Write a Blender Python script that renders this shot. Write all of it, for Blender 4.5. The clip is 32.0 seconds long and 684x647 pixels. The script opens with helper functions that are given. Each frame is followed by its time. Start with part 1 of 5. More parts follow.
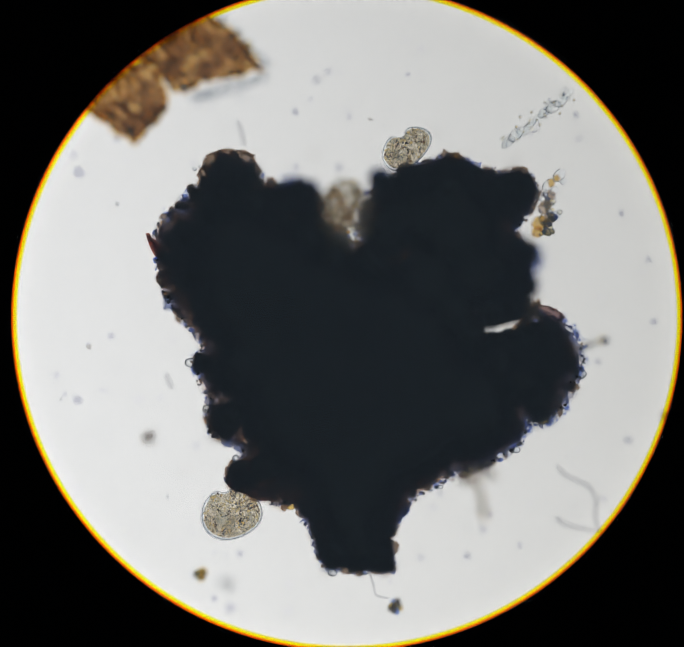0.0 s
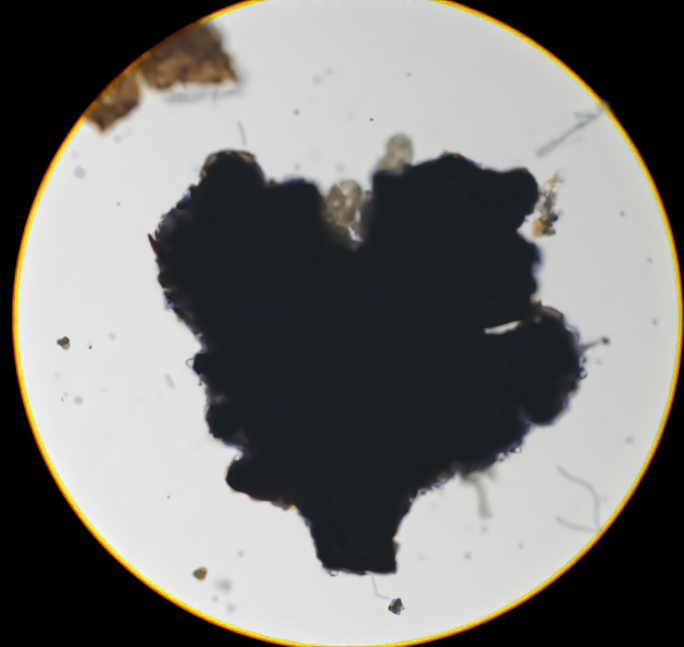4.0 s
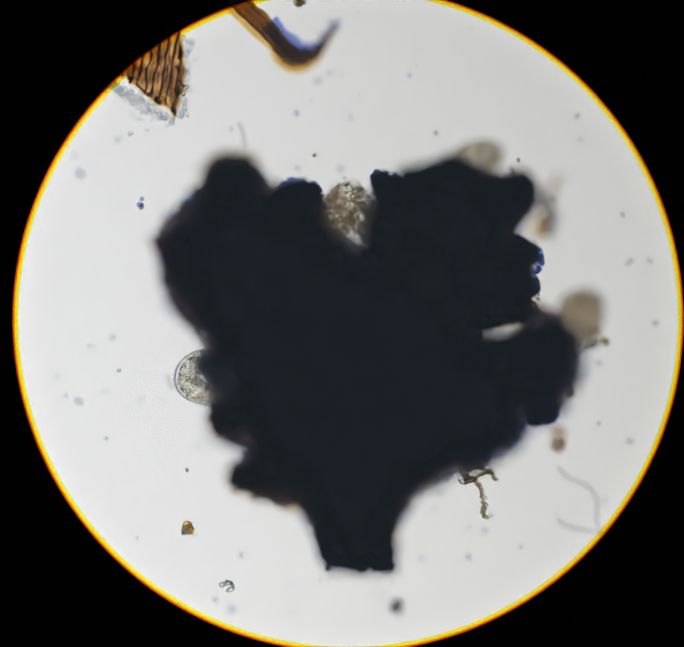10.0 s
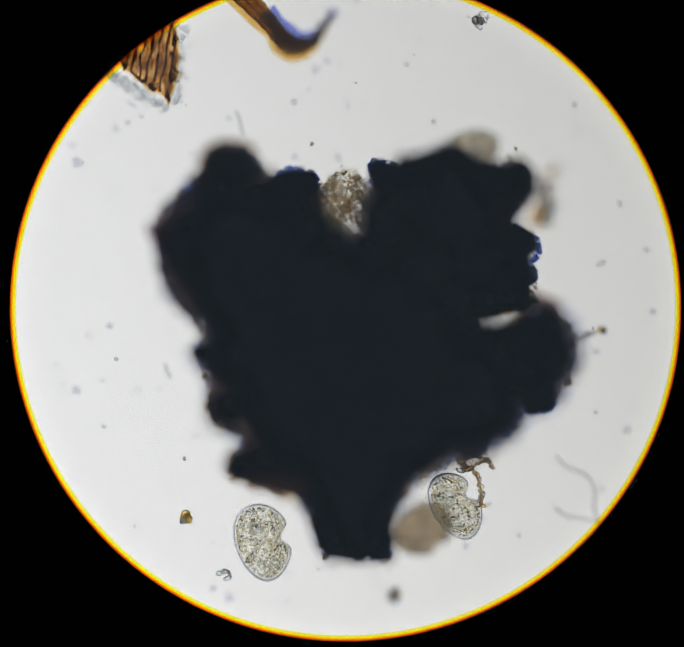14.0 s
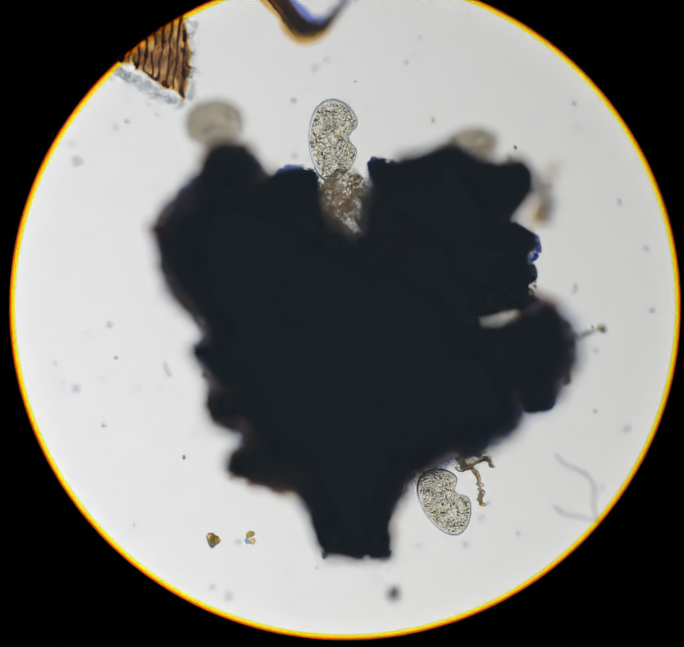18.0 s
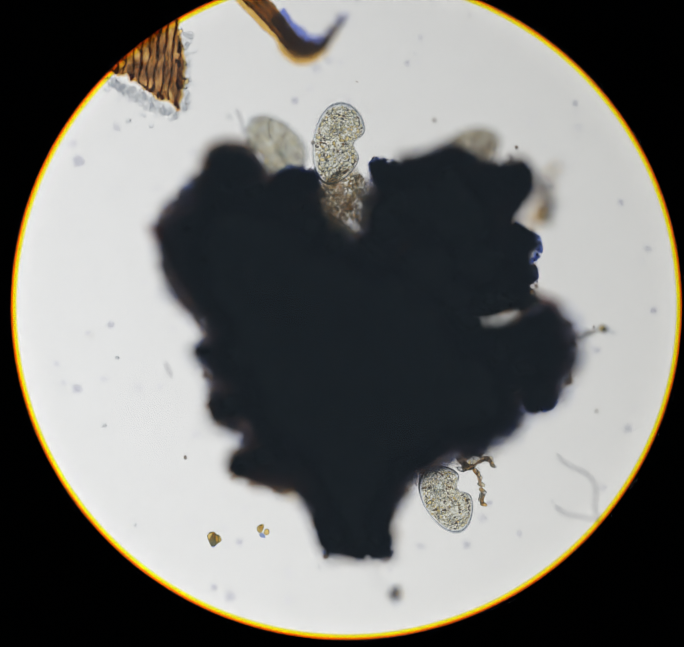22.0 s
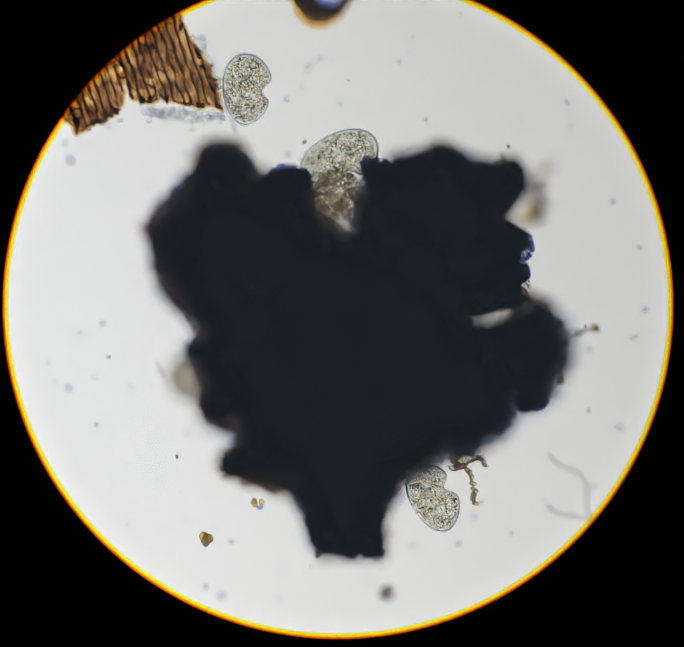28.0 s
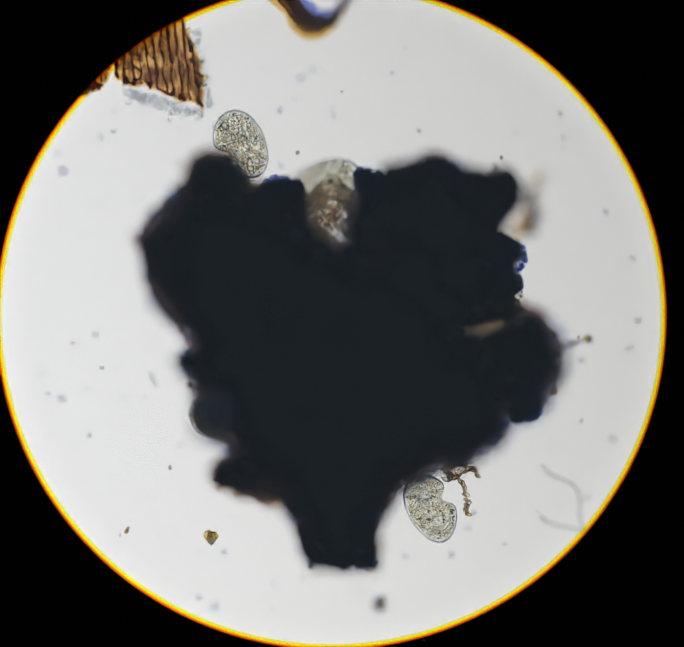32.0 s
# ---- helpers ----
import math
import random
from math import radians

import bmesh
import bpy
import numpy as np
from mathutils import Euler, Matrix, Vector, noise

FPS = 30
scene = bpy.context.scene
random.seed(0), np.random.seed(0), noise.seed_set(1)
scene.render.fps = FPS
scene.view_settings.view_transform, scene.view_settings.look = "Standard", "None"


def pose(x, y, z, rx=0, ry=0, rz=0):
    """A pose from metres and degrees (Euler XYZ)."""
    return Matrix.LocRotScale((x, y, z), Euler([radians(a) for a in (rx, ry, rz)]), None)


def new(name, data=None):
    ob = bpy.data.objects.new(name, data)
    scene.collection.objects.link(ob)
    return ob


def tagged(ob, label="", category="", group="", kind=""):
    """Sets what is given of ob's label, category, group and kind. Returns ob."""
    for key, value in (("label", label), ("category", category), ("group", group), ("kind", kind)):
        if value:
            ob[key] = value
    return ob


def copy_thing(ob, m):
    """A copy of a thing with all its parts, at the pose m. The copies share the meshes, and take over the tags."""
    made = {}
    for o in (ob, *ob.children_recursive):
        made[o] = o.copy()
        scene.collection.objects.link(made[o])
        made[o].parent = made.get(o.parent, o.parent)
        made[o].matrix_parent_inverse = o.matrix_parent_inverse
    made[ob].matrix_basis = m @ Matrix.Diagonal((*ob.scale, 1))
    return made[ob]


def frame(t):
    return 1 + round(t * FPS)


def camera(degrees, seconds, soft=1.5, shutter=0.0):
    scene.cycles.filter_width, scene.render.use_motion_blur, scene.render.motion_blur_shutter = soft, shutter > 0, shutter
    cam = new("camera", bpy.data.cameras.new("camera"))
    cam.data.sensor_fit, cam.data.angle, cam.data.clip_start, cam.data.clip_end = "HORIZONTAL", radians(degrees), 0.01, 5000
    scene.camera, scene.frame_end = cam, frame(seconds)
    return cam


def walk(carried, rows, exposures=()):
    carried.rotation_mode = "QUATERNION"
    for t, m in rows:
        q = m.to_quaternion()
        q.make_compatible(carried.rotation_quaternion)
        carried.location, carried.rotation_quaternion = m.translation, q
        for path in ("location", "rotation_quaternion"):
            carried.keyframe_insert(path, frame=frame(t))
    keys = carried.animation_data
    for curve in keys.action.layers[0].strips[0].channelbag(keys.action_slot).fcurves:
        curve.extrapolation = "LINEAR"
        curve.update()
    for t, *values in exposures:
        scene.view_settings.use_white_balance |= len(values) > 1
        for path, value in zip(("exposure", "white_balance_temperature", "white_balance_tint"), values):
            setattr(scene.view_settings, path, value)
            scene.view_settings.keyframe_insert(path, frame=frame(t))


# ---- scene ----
# A drop of pond water under the microscope, built a thousand times enlarged:
# 1 mm here is 1 micrometre on the slide. U is the step of the slide's map.
U = 0.0003
REACH = 4.0
LEVEL_LOW, LEVEL_HIGH = 0.030, 0.045

cam = camera(2 * math.degrees(math.atan(784 * U / REACH)), 32.0, soft=1.15, shutter=0.15)
# light crosses many thin skins one after another
scene.cycles.max_bounces = 24
scene.cycles.transmission_bounces = 24
scene.cycles.transparent_max_bounces = 40
cam.data.dof.use_dof = True
cam.data.dof.focus_distance = REACH
cam.data.dof.aperture_fstop = 0.102

# seconds, drift of the view over the slide in map steps, height of the sharp plane
DRIFT = [
    (0.0, 0, 0, 0.030), (0.5, 0, 1, 0.030), (1.0, 2, -1, 0.030), (1.5, 4, -1, 0.030), (2.0, 5, -1, 0.030),
    (2.5, 4, 0, 0.030), (3.0, 4, -1, 0.030), (3.5, 3, 0, 0.030), (4.5, 2, 1, 0.040), (5.5, 1, 2, 0.050),
    (6.0, 5, 0, 0.050), (6.5, 2, 0, 0.046), (7.0, 2, 1, 0.045), (7.5, 5, -1, 0.045), (8.0, 4, 1, 0.045),
    (8.5, 4, -1, 0.045), (9.0, 3, 2, 0.045), (9.5, 3, 3, 0.045), (10.0, 3, 3, 0.045), (10.5, 1, 4, 0.045),
    (11.0, 2, 3, 0.045), (11.5, -1, -3, 0.045), (12.0, -4, -16, 0.045), (12.5, -5, -28, 0.045), (13.0, -4, -29, 0.045),
    (13.5, -4, -26, 0.045), (14.0, -3, -23, 0.045), (14.5, -4, -26, 0.045), (16.5, -3, -26, 0.045), (17.0, -3, -27, 0.045),
    (18.0, -4, -26, 0.045), (19.0, -4, -26, 0.045), (20.0, -4, -27, 0.045), (21.0, -3, -25, 0.045), (22.0, -1, -26, 0.045),
    (22.5, 1, -24, 0.045), (23.0, 2, -22, 0.045), (23.5, 2, -21, 0.045), (24.0, -2, -22, 0.045), (24.5, -5, -22, 0.045),
    (25.0, -7, -22, 0.045), (25.5, -6, -23, 0.045), (27.5, -17, -26, 0.045), (28.0, -20, -28, 0.045), (28.5, -22, -30, 0.045),
    (29.0, -22, -29, 0.045), (29.5, -24, -24, 0.045), (30.0, -26, -17, 0.045), (30.5, -28, -12, 0.045), (31.0, -31, -8, 0.045),
    (31.5, -33, -4, 0.045), (32.0, -36, -3, 0.045)]

walk(cam, [(t, pose(-dx * U, dy * U, z + REACH)) for t, dx, dy, z in DRIFT])


def place(t, x, y, z):
    """The spot on the slide that lies under (x, y) of the eyepiece's field at t seconds, at height z."""
    dx, dy, level = (float(np.interp(t, [r[0] for r in DRIFT], [r[i] for r in DRIFT])) for i in (1, 2, 3))
    k = U * (level + REACH - z) / REACH
    return Vector((-dx * U + (x - 784) * k, dy * U + (742 - y) * k, z))


def spot(x, y, z):
    """The same for things that lie still."""
    k = U * (LEVEL_LOW + REACH - z) / REACH
    return Vector(((x - 784) * k, (742 - y) * k, z))


# ---- light: an added dim bluish surround for the glare veil, and the lamp under the stage ----
world = bpy.data.worlds.new("veil_ambient")
scene.world = world
world.use_nodes = True
world.node_tree.nodes["Background"].inputs["Color"].default_value = (0.58, 0.79, 1.0, 1)
world.node_tree.nodes["Background"].inputs["Strength"].default_value = 0.20
LAMP_STRENGTH = 0.98


# ---- materials ----
class Nodes:
    def __init__(self, name):
        self.mat = bpy.data.materials.new(name)
        self.mat.use_nodes = True
        self.tree = self.mat.node_tree
        self.tree.nodes.clear()
        self.out = self.add("ShaderNodeOutputMaterial")

    def add(self, kind, **values):
        node = self.tree.nodes.new(kind)
        for key, value in values.items():
            node.inputs[key.replace("_", " ")].default_value = value
        return node

    def link(self, a, b):
        self.tree.links.new(a, b)

    def finish(self, see, colour, cloudy):
        """Ends a film: clear, or with a share of scattering matter in it."""
        if not cloudy:
            self.link(see.outputs[0], self.out.inputs["Surface"])
            return
        milk, blend = self.add("ShaderNodeBsdfDiffuse"), self.add("ShaderNodeMixShader")
        blend.inputs[0].default_value = cloudy
        self.link(colour, milk.inputs["Color"])
        self.link(see.outputs[0], blend.inputs[1])
        self.link(milk.outputs[0], blend.inputs[2])
        self.link(blend.outputs[0], self.out.inputs["Surface"])

    def mottled(self, colours, scale, detail=4.0, island=0.0):
        """A colour that wanders between the given ones over the surface, or from grain to grain."""
        ramp = self.add("ShaderNodeValToRGB")
        while len(ramp.color_ramp.elements) < len(colours):
            ramp.color_ramp.elements.new(0.5)
        for i, (element, colour) in enumerate(zip(ramp.color_ramp.elements, colours)):
            element.position = 0.28 + 0.44 * i / max(1, len(colours) - 1) if not island else i / max(1, len(colours) - 1)
            element.color = (*colour, 1)
        if island:
            source = self.add("ShaderNodeNewGeometry").outputs["Random Per Island"]
        else:
            coords = self.add("ShaderNodeTexCoord")
            tex = self.add("ShaderNodeTexNoise", Scale=scale, Detail=detail, Roughness=0.65)
            self.link(coords.outputs["Object"], tex.inputs["Vector"])
            source = tex.outputs["Fac"]
        self.link(source, ramp.inputs["Fac"])
        return ramp.outputs["Color"]


def clear(name, colours, ior, scale=300, rough=0.0, island=0.0):
    """Living or mineral matter that light goes through and bends in."""
    n = Nodes(name)
    glass = n.add("ShaderNodeBsdfGlass", IOR=ior, Roughness=rough)
    n.link(n.mottled(colours, scale, island=island), glass.inputs["Color"])
    n.link(glass.outputs[0], n.out.inputs["Surface"])
    return n.mat


def film(name, colours, scale=300, island=0.0, cloudy=0.0):
    """A stained film that swallows part of the light behind it; cloudy: the share that scatters."""
    n = Nodes(name)
    see, colour = n.add("ShaderNodeBsdfTransparent"), n.mottled(colours, scale, island=island)
    n.link(colour, see.inputs["Color"])
    n.finish(see, colour, cloudy)
    return n.mat


def matt(name, colours, scale):
    """A surface with no gloss at all."""
    n = Nodes(name)
    bsdf = n.add("ShaderNodeBsdfDiffuse", Roughness=1.0)
    n.link(n.mottled(colours, scale), bsdf.inputs["Color"])
    n.link(bsdf.outputs[0], n.out.inputs["Surface"])
    return n.mat


def veil_glass(name, shine):
    """Thin clear glass that mirrors a little of the added surround as a veil of glare."""
    n = Nodes(name)
    see, gloss, blend = n.add("ShaderNodeBsdfTransparent"), n.add("ShaderNodeBsdfGlossy", Roughness=0.0), n.add("ShaderNodeMixShader")
    blend.inputs[0].default_value = shine
    n.link(see.outputs[0], blend.inputs[1])
    n.link(gloss.outputs[0], blend.inputs[2])
    n.link(blend.outputs[0], n.out.inputs["Surface"])
    return n.mat


def lamp_glow():
    """The opal glass of the lamp: its glow is set brighter towards the lower left."""
    n = Nodes("opal_glow")
    coords, axes = n.add("ShaderNodeTexCoord"), n.add("ShaderNodeSeparateXYZ")
    n.link(coords.outputs["Object"], axes.inputs[0])
    lean = n.add("ShaderNodeVectorMath")
    lean.operation = "DOT_PRODUCT"
    n.link(coords.outputs["Object"], lean.inputs[0])
    lean.inputs[1].default_value = (0.95, 0.5, 0)
    span = n.add("ShaderNodeMapRange")
    for key, value in (("From Min", -0.42), ("From Max", 0.42), ("To Min", 1.05), ("To Max", 0.62)):
        span.inputs[key].default_value = value
    n.link(lean.outputs["Value"], span.inputs["Value"])
    side = n.add("ShaderNodeMapRange")
    side.inputs["From Min"].default_value, side.inputs["From Max"].default_value = -0.36, 0.36
    n.link(axes.outputs["X"], side.inputs["Value"])
    tint = n.add("ShaderNodeMix")
    tint.data_type = "RGBA"
    n.link(side.outputs[0], tint.inputs["Factor"])
    tint.inputs["A"].default_value, tint.inputs["B"].default_value = (0.985, 0.985, 0.985, 1), (1.0, 0.99, 0.95, 1)
    power = n.add("ShaderNodeMath")
    power.operation = "MULTIPLY"
    power.inputs[1].default_value = LAMP_STRENGTH
    n.link(span.outputs[0], power.inputs[0])
    glow = n.add("ShaderNodeEmission")
    n.link(tint.outputs["Result"], glow.inputs["Color"])
    n.link(power.outputs[0], glow.inputs["Strength"])
    n.link(glow.outputs[0], n.out.inputs["Surface"])
    return n.mat


OPAL = lamp_glow()
BLACK_METAL = matt("blackened_brass", [(0.001, 0.001, 0.001), (0.002, 0.002, 0.002)], 40)
VEIL = veil_glass("glare_veil", 0.057)
SLIDE_GLASS = clear("slide_glass", [(1.0, 1.0, 1.0), (1.0, 1.0, 1.0)], 1.5, 3)
# Four tints for the colour fringe of light painted round the field stop.
PALE_EDGE = film("pale_yellow_edge", [(1.0, 0.97, 0.72), (1.0, 0.95, 0.62)], 30)
AMBER_EDGE = film("yellow_edge", [(1.0, 0.96, 0.06), (1.0, 0.91, 0.02)], 30)
ORANGE_EDGE = film("orange_edge", [(1.0, 0.60, 0.02), (1.0, 0.5, 0.0)], 30)
RED_EDGE = film("red_edge", [(0.8, 0.16, 0.0), (0.6, 0.08, 0.0)], 60)
SOOT = matt("dark_humus", [(0.010, 0.010, 0.010), (0.014, 0.013, 0.013), (0.020, 0.018, 0.017)], 90)
DARK_GRAIN = clear("dark_grains", [(0.18, 0.16, 0.16), (0.30, 0.30, 0.42), (0.25, 0.32, 0.60), (0.42, 0.40, 0.46), (0.72, 0.62, 0.48), (0.86, 0.88, 0.92)], 1.24, island=1.0)
CLEAR_GRAIN = clear("clear_grains", [(0.9, 0.9, 0.9), (0.97, 0.9, 0.7), (0.8, 0.6, 0.28), (0.88, 0.91, 0.95)], 1.3, island=1.0)
PALE_GRAIN = clear("pale_grains", [(0.66, 0.52, 0.35), (0.92, 0.80, 0.54), (0.98, 0.92, 0.76), (1.0, 0.98, 0.94), (0.95, 0.87, 0.68), (1.0, 0.96, 0.88)], 1.5, island=1.0)
RUST = film("rust_flake", [(0.66, 0.40, 0.33), (0.54, 0.35, 0.31), (0.80, 0.52, 0.38)], 320)
PLUM = film("plum_flake", [(0.46, 0.38, 0.38), (0.60, 0.48, 0.46), (0.40, 0.34, 0.36)], 260)
AMBER = clear("amber_bead", [(0.85, 0.66, 0.30), (0.98, 0.88, 0.55), (0.62, 0.50, 0.36)], 1.2, 500)
BUBBLE = clear("clear_bead", [(0.9, 0.92, 0.94), (1, 1, 1)], 1.4, 200)
FAINT = clear("faint_bead", [(0.96, 0.97, 0.98), (0.99, 0.99, 1)], 1.18, 200)
MEMBRANE = clear("cell_skin", [(0.985, 0.993, 1.0), (1.0, 1.0, 0.995)], 1.38, 160)
GRANULE = film("food_granules", [(0.30, 0.24, 0.16), (0.54, 0.42, 0.20), (0.36, 0.32, 0.30), (0.66, 0.52, 0.26)], island=1.0)
DROPLET = clear("bright_droplet", [(1.0, 0.97, 0.84), (1, 1, 0.97), (1.0, 0.92, 0.68), (1.0, 0.98, 0.90), (1.0, 0.99, 0.96)], 1.46, island=1.0)
BROWN_PLASM = film("brown_plasm", [(0.76, 0.69, 0.59), (0.89, 0.84, 0.76), (0.97, 0.94, 0.89)], 70)
PLASM = film("cell_plasm", [(0.96, 0.935, 0.86), (0.985, 0.97, 0.92), (1.0, 0.995, 0.97)], 240)
DARK_PLASM = film("dark_plasm", [(0.60, 0.51, 0.41), (0.75, 0.66, 0.54), (0.92, 0.85, 0.74)], 55)
VACUOLE = clear("vacuole", [(0.94, 0.96, 0.97), (1, 1, 1)], 1.18, 100)


def fibrous_film(name, colours, places, spacing, heading):
    """Stained tissue, mottled and streaked along its rows of cells."""
    n = Nodes(name)
    coords, turn, stretch = n.add("ShaderNodeTexCoord"), n.add("ShaderNodeMapping"), n.add("ShaderNodeMapping")
    turn.inputs["Rotation"].default_value = (0, 0, heading)
    stretch.inputs["Scale"].default_value = (1.0, 0.3, 1.0)
    streaks = n.add("ShaderNodeTexNoise", Scale=1.0 / spacing, Detail=6.0, Roughness=0.7)
    blots = n.add("ShaderNodeTexNoise", Scale=0.22 / spacing, Detail=3.0, Roughness=0.6)
    blend = n.add("ShaderNodeMix")
    blend.inputs["Factor"].default_value = 0.42
    ramp = n.add("ShaderNodeValToRGB")
    while len(ramp.color_ramp.elements) < len(colours):
        ramp.color_ramp.elements.new(0.5)
    for element, colour, at in zip(ramp.color_ramp.elements, colours, places):
        element.position, element.color = at, (*colour, 1)
    see = n.add("ShaderNodeBsdfTransparent")
    n.link(coords.outputs["Object"], turn.inputs["Vector"])
    n.link(turn.outputs[0], stretch.inputs["Vector"])
    n.link(stretch.outputs[0], streaks.inputs["Vector"])
    n.link(coords.outputs["Object"], blots.inputs["Vector"])
    n.link(streaks.outputs["Fac"], blend.inputs["A"])
    n.link(blots.outputs["Fac"], blend.inputs["B"])
    n.link(blend.outputs["Result"], ramp.inputs["Fac"])
    n.link(ramp.outputs["Color"], see.inputs["Color"])
    n.finish(see, ramp.outputs["Color"], 0.06)
    return n.mat


TISSUE_SHEET = fibrous_film("bark_brown_sheet", [(0.28, 0.17, 0.105), (0.54, 0.36, 0.21), (0.82, 0.60, 0.34), (1.0, 0.88, 0.58)], [0.41, 0.475, 0.53, 0.60], 0.0032, math.radians(-18))
GOLD = clear("golden_cell", [(0.98, 0.82, 0.48), (1.0, 0.93, 0.70), (0.90, 0.66, 0.34)], 1.3, 260)
TISSUE_CELL = film("bark_brown_cells", [(0.94, 0.76, 0.38), (1.0, 0.90, 0.56), (0.84, 0.62, 0.32)], 260)
TISSUE_WALL = film("cell_walls", [(0.34, 0.22, 0.14), (0.52, 0.34, 0.19), (0.26, 0.17, 0.12)], 260)
HUMUS_FILM = film("humus_film", [(0.40, 0.34, 0.30), (0.66, 0.57, 0.48), (0.34, 0.32, 0.34)], 300)
BLUE_FILM = film("blue_black_film", [(0.30, 0.33, 0.46), (0.48, 0.52, 0.66), (0.6, 0.6, 0.68)], 300)
MARGIN_BROWN = film("thin_brown_humus", [(0.66, 0.55, 0.45), (0.82, 0.72, 0.60), (0.58, 0.50, 0.46)], 260)
# Along the clump this blue paints the colour fringe of the optics.
MARGIN_BLUE = film("thin_blue_tint", [(0.46, 0.53, 0.77), (0.63, 0.70, 0.88), (0.55, 0.58, 0.71)], 260)
MARGIN_GREY = film("thin_grey_humus", [(0.48, 0.50, 0.56), (0.66, 0.65, 0.68), (0.58, 0.58, 0.63)], 260)
# The blues of the outer and high fringe paint a bluish halo of light.
FRINGE_OUTER = film("fringe_outer", [(0.52, 0.60, 0.86), (0.66, 0.66, 0.72), (0.58, 0.63, 0.82)], 70)
FRINGE_HIGH = film("fringe_high", [(0.60, 0.72, 0.97), (0.82, 0.84, 0.92), (0.90, 0.84, 0.76), (0.66, 0.76, 0.97)], 60)
FRINGE_MIDDLE = film("fringe_middle", [(0.79, 0.71, 0.63), (0.65, 0.66, 0.72), (0.83, 0.75, 0.65)], 60)
FRINGE_INNER = film("fringe_inner", [(0.71, 0.61, 0.54), (0.56, 0.56, 0.60), (0.75, 0.65, 0.54)], 60)
BROWN_FILM = film("brown_humus_film", [(0.40, 0.35, 0.31), (0.62, 0.54, 0.47), (0.82, 0.74, 0.65)], 320)
STRAND = film("strand_brown", [(0.44, 0.34, 0.25), (0.72, 0.57, 0.38), (0.52, 0.44, 0.40), (0.80, 0.66, 0.44)], 200, cloudy=0.03)
GOLD_EDGE = film("golden_edge", [(0.96, 0.80, 0.42), (0.88, 0.70, 0.34), (0.98, 0.88, 0.58)], 160)
BLUE_EDGE = film("blue_edge", [(0.36, 0.44, 0.84), (0.50, 0.56, 0.88), (0.44, 0.44, 0.66)], 160)
THREAD = film("pale_thread", [(0.865, 0.865, 0.875), (0.92, 0.92, 0.925)], 100)
TENDRIL = clear("tendril_brown", [(0.22, 0.19, 0.18), (0.5, 0.4, 0.26), (0.8, 0.7, 0.5), (0.2, 0.22, 0.34)], 1.25, island=1.0)
SHARD = clear("grey_shards", [(0.66, 0.58, 0.50), (0.90, 0.84, 0.74), (0.62, 0.64, 0.72), (0.95, 0.94, 0.92)], 1.3, island=1.0)
DUST = film("dust", [(0.75, 0.75, 0.80), (0.88, 0.88, 0.92)], island=1.0)
CRUMB_DARK = clear("dark_crumb", [(0.50, 0.44, 0.42), (0.80, 0.73, 0.64), (0.42, 0.48, 0.66)], 1.2, 500)

SMUDGE = film("pale_smudge", [(0.82, 0.77, 0.73), (0.91, 0.87, 0.83), (0.78, 0.75, 0.75)], 200)
RIM_BEAD = clear("rim_beads", [(0.97, 0.97, 0.98), (0.92, 0.94, 0.98), (0.99, 0.93, 0.74), (0.9, 0.9, 0.94)], 1.4, island=1.0)
SMOKE_GEL = film("smoke_gel", [(0.66, 0.58, 0.52), (0.80, 0.73, 0.66), (0.58, 0.54, 0.54)], 160)
AMBER_GEL = film("amber_gel", [(0.74, 0.58, 0.34), (0.90, 0.77, 0.48), (0.64, 0.50, 0.38)], 160)

# ---- shapes ----
ICO = {}
for level in (1, 2, 3, 4, 5):
    ball = bmesh.new()
    bmesh.ops.create_icosphere(ball, subdivisions=level, radius=1)
    ball.verts.ensure_lookup_table()
    ICO[level] = (np.array([v.co[:] for v in ball.verts]), [tuple(v.index for v in f.verts) for f in ball.faces])
    ball.free()


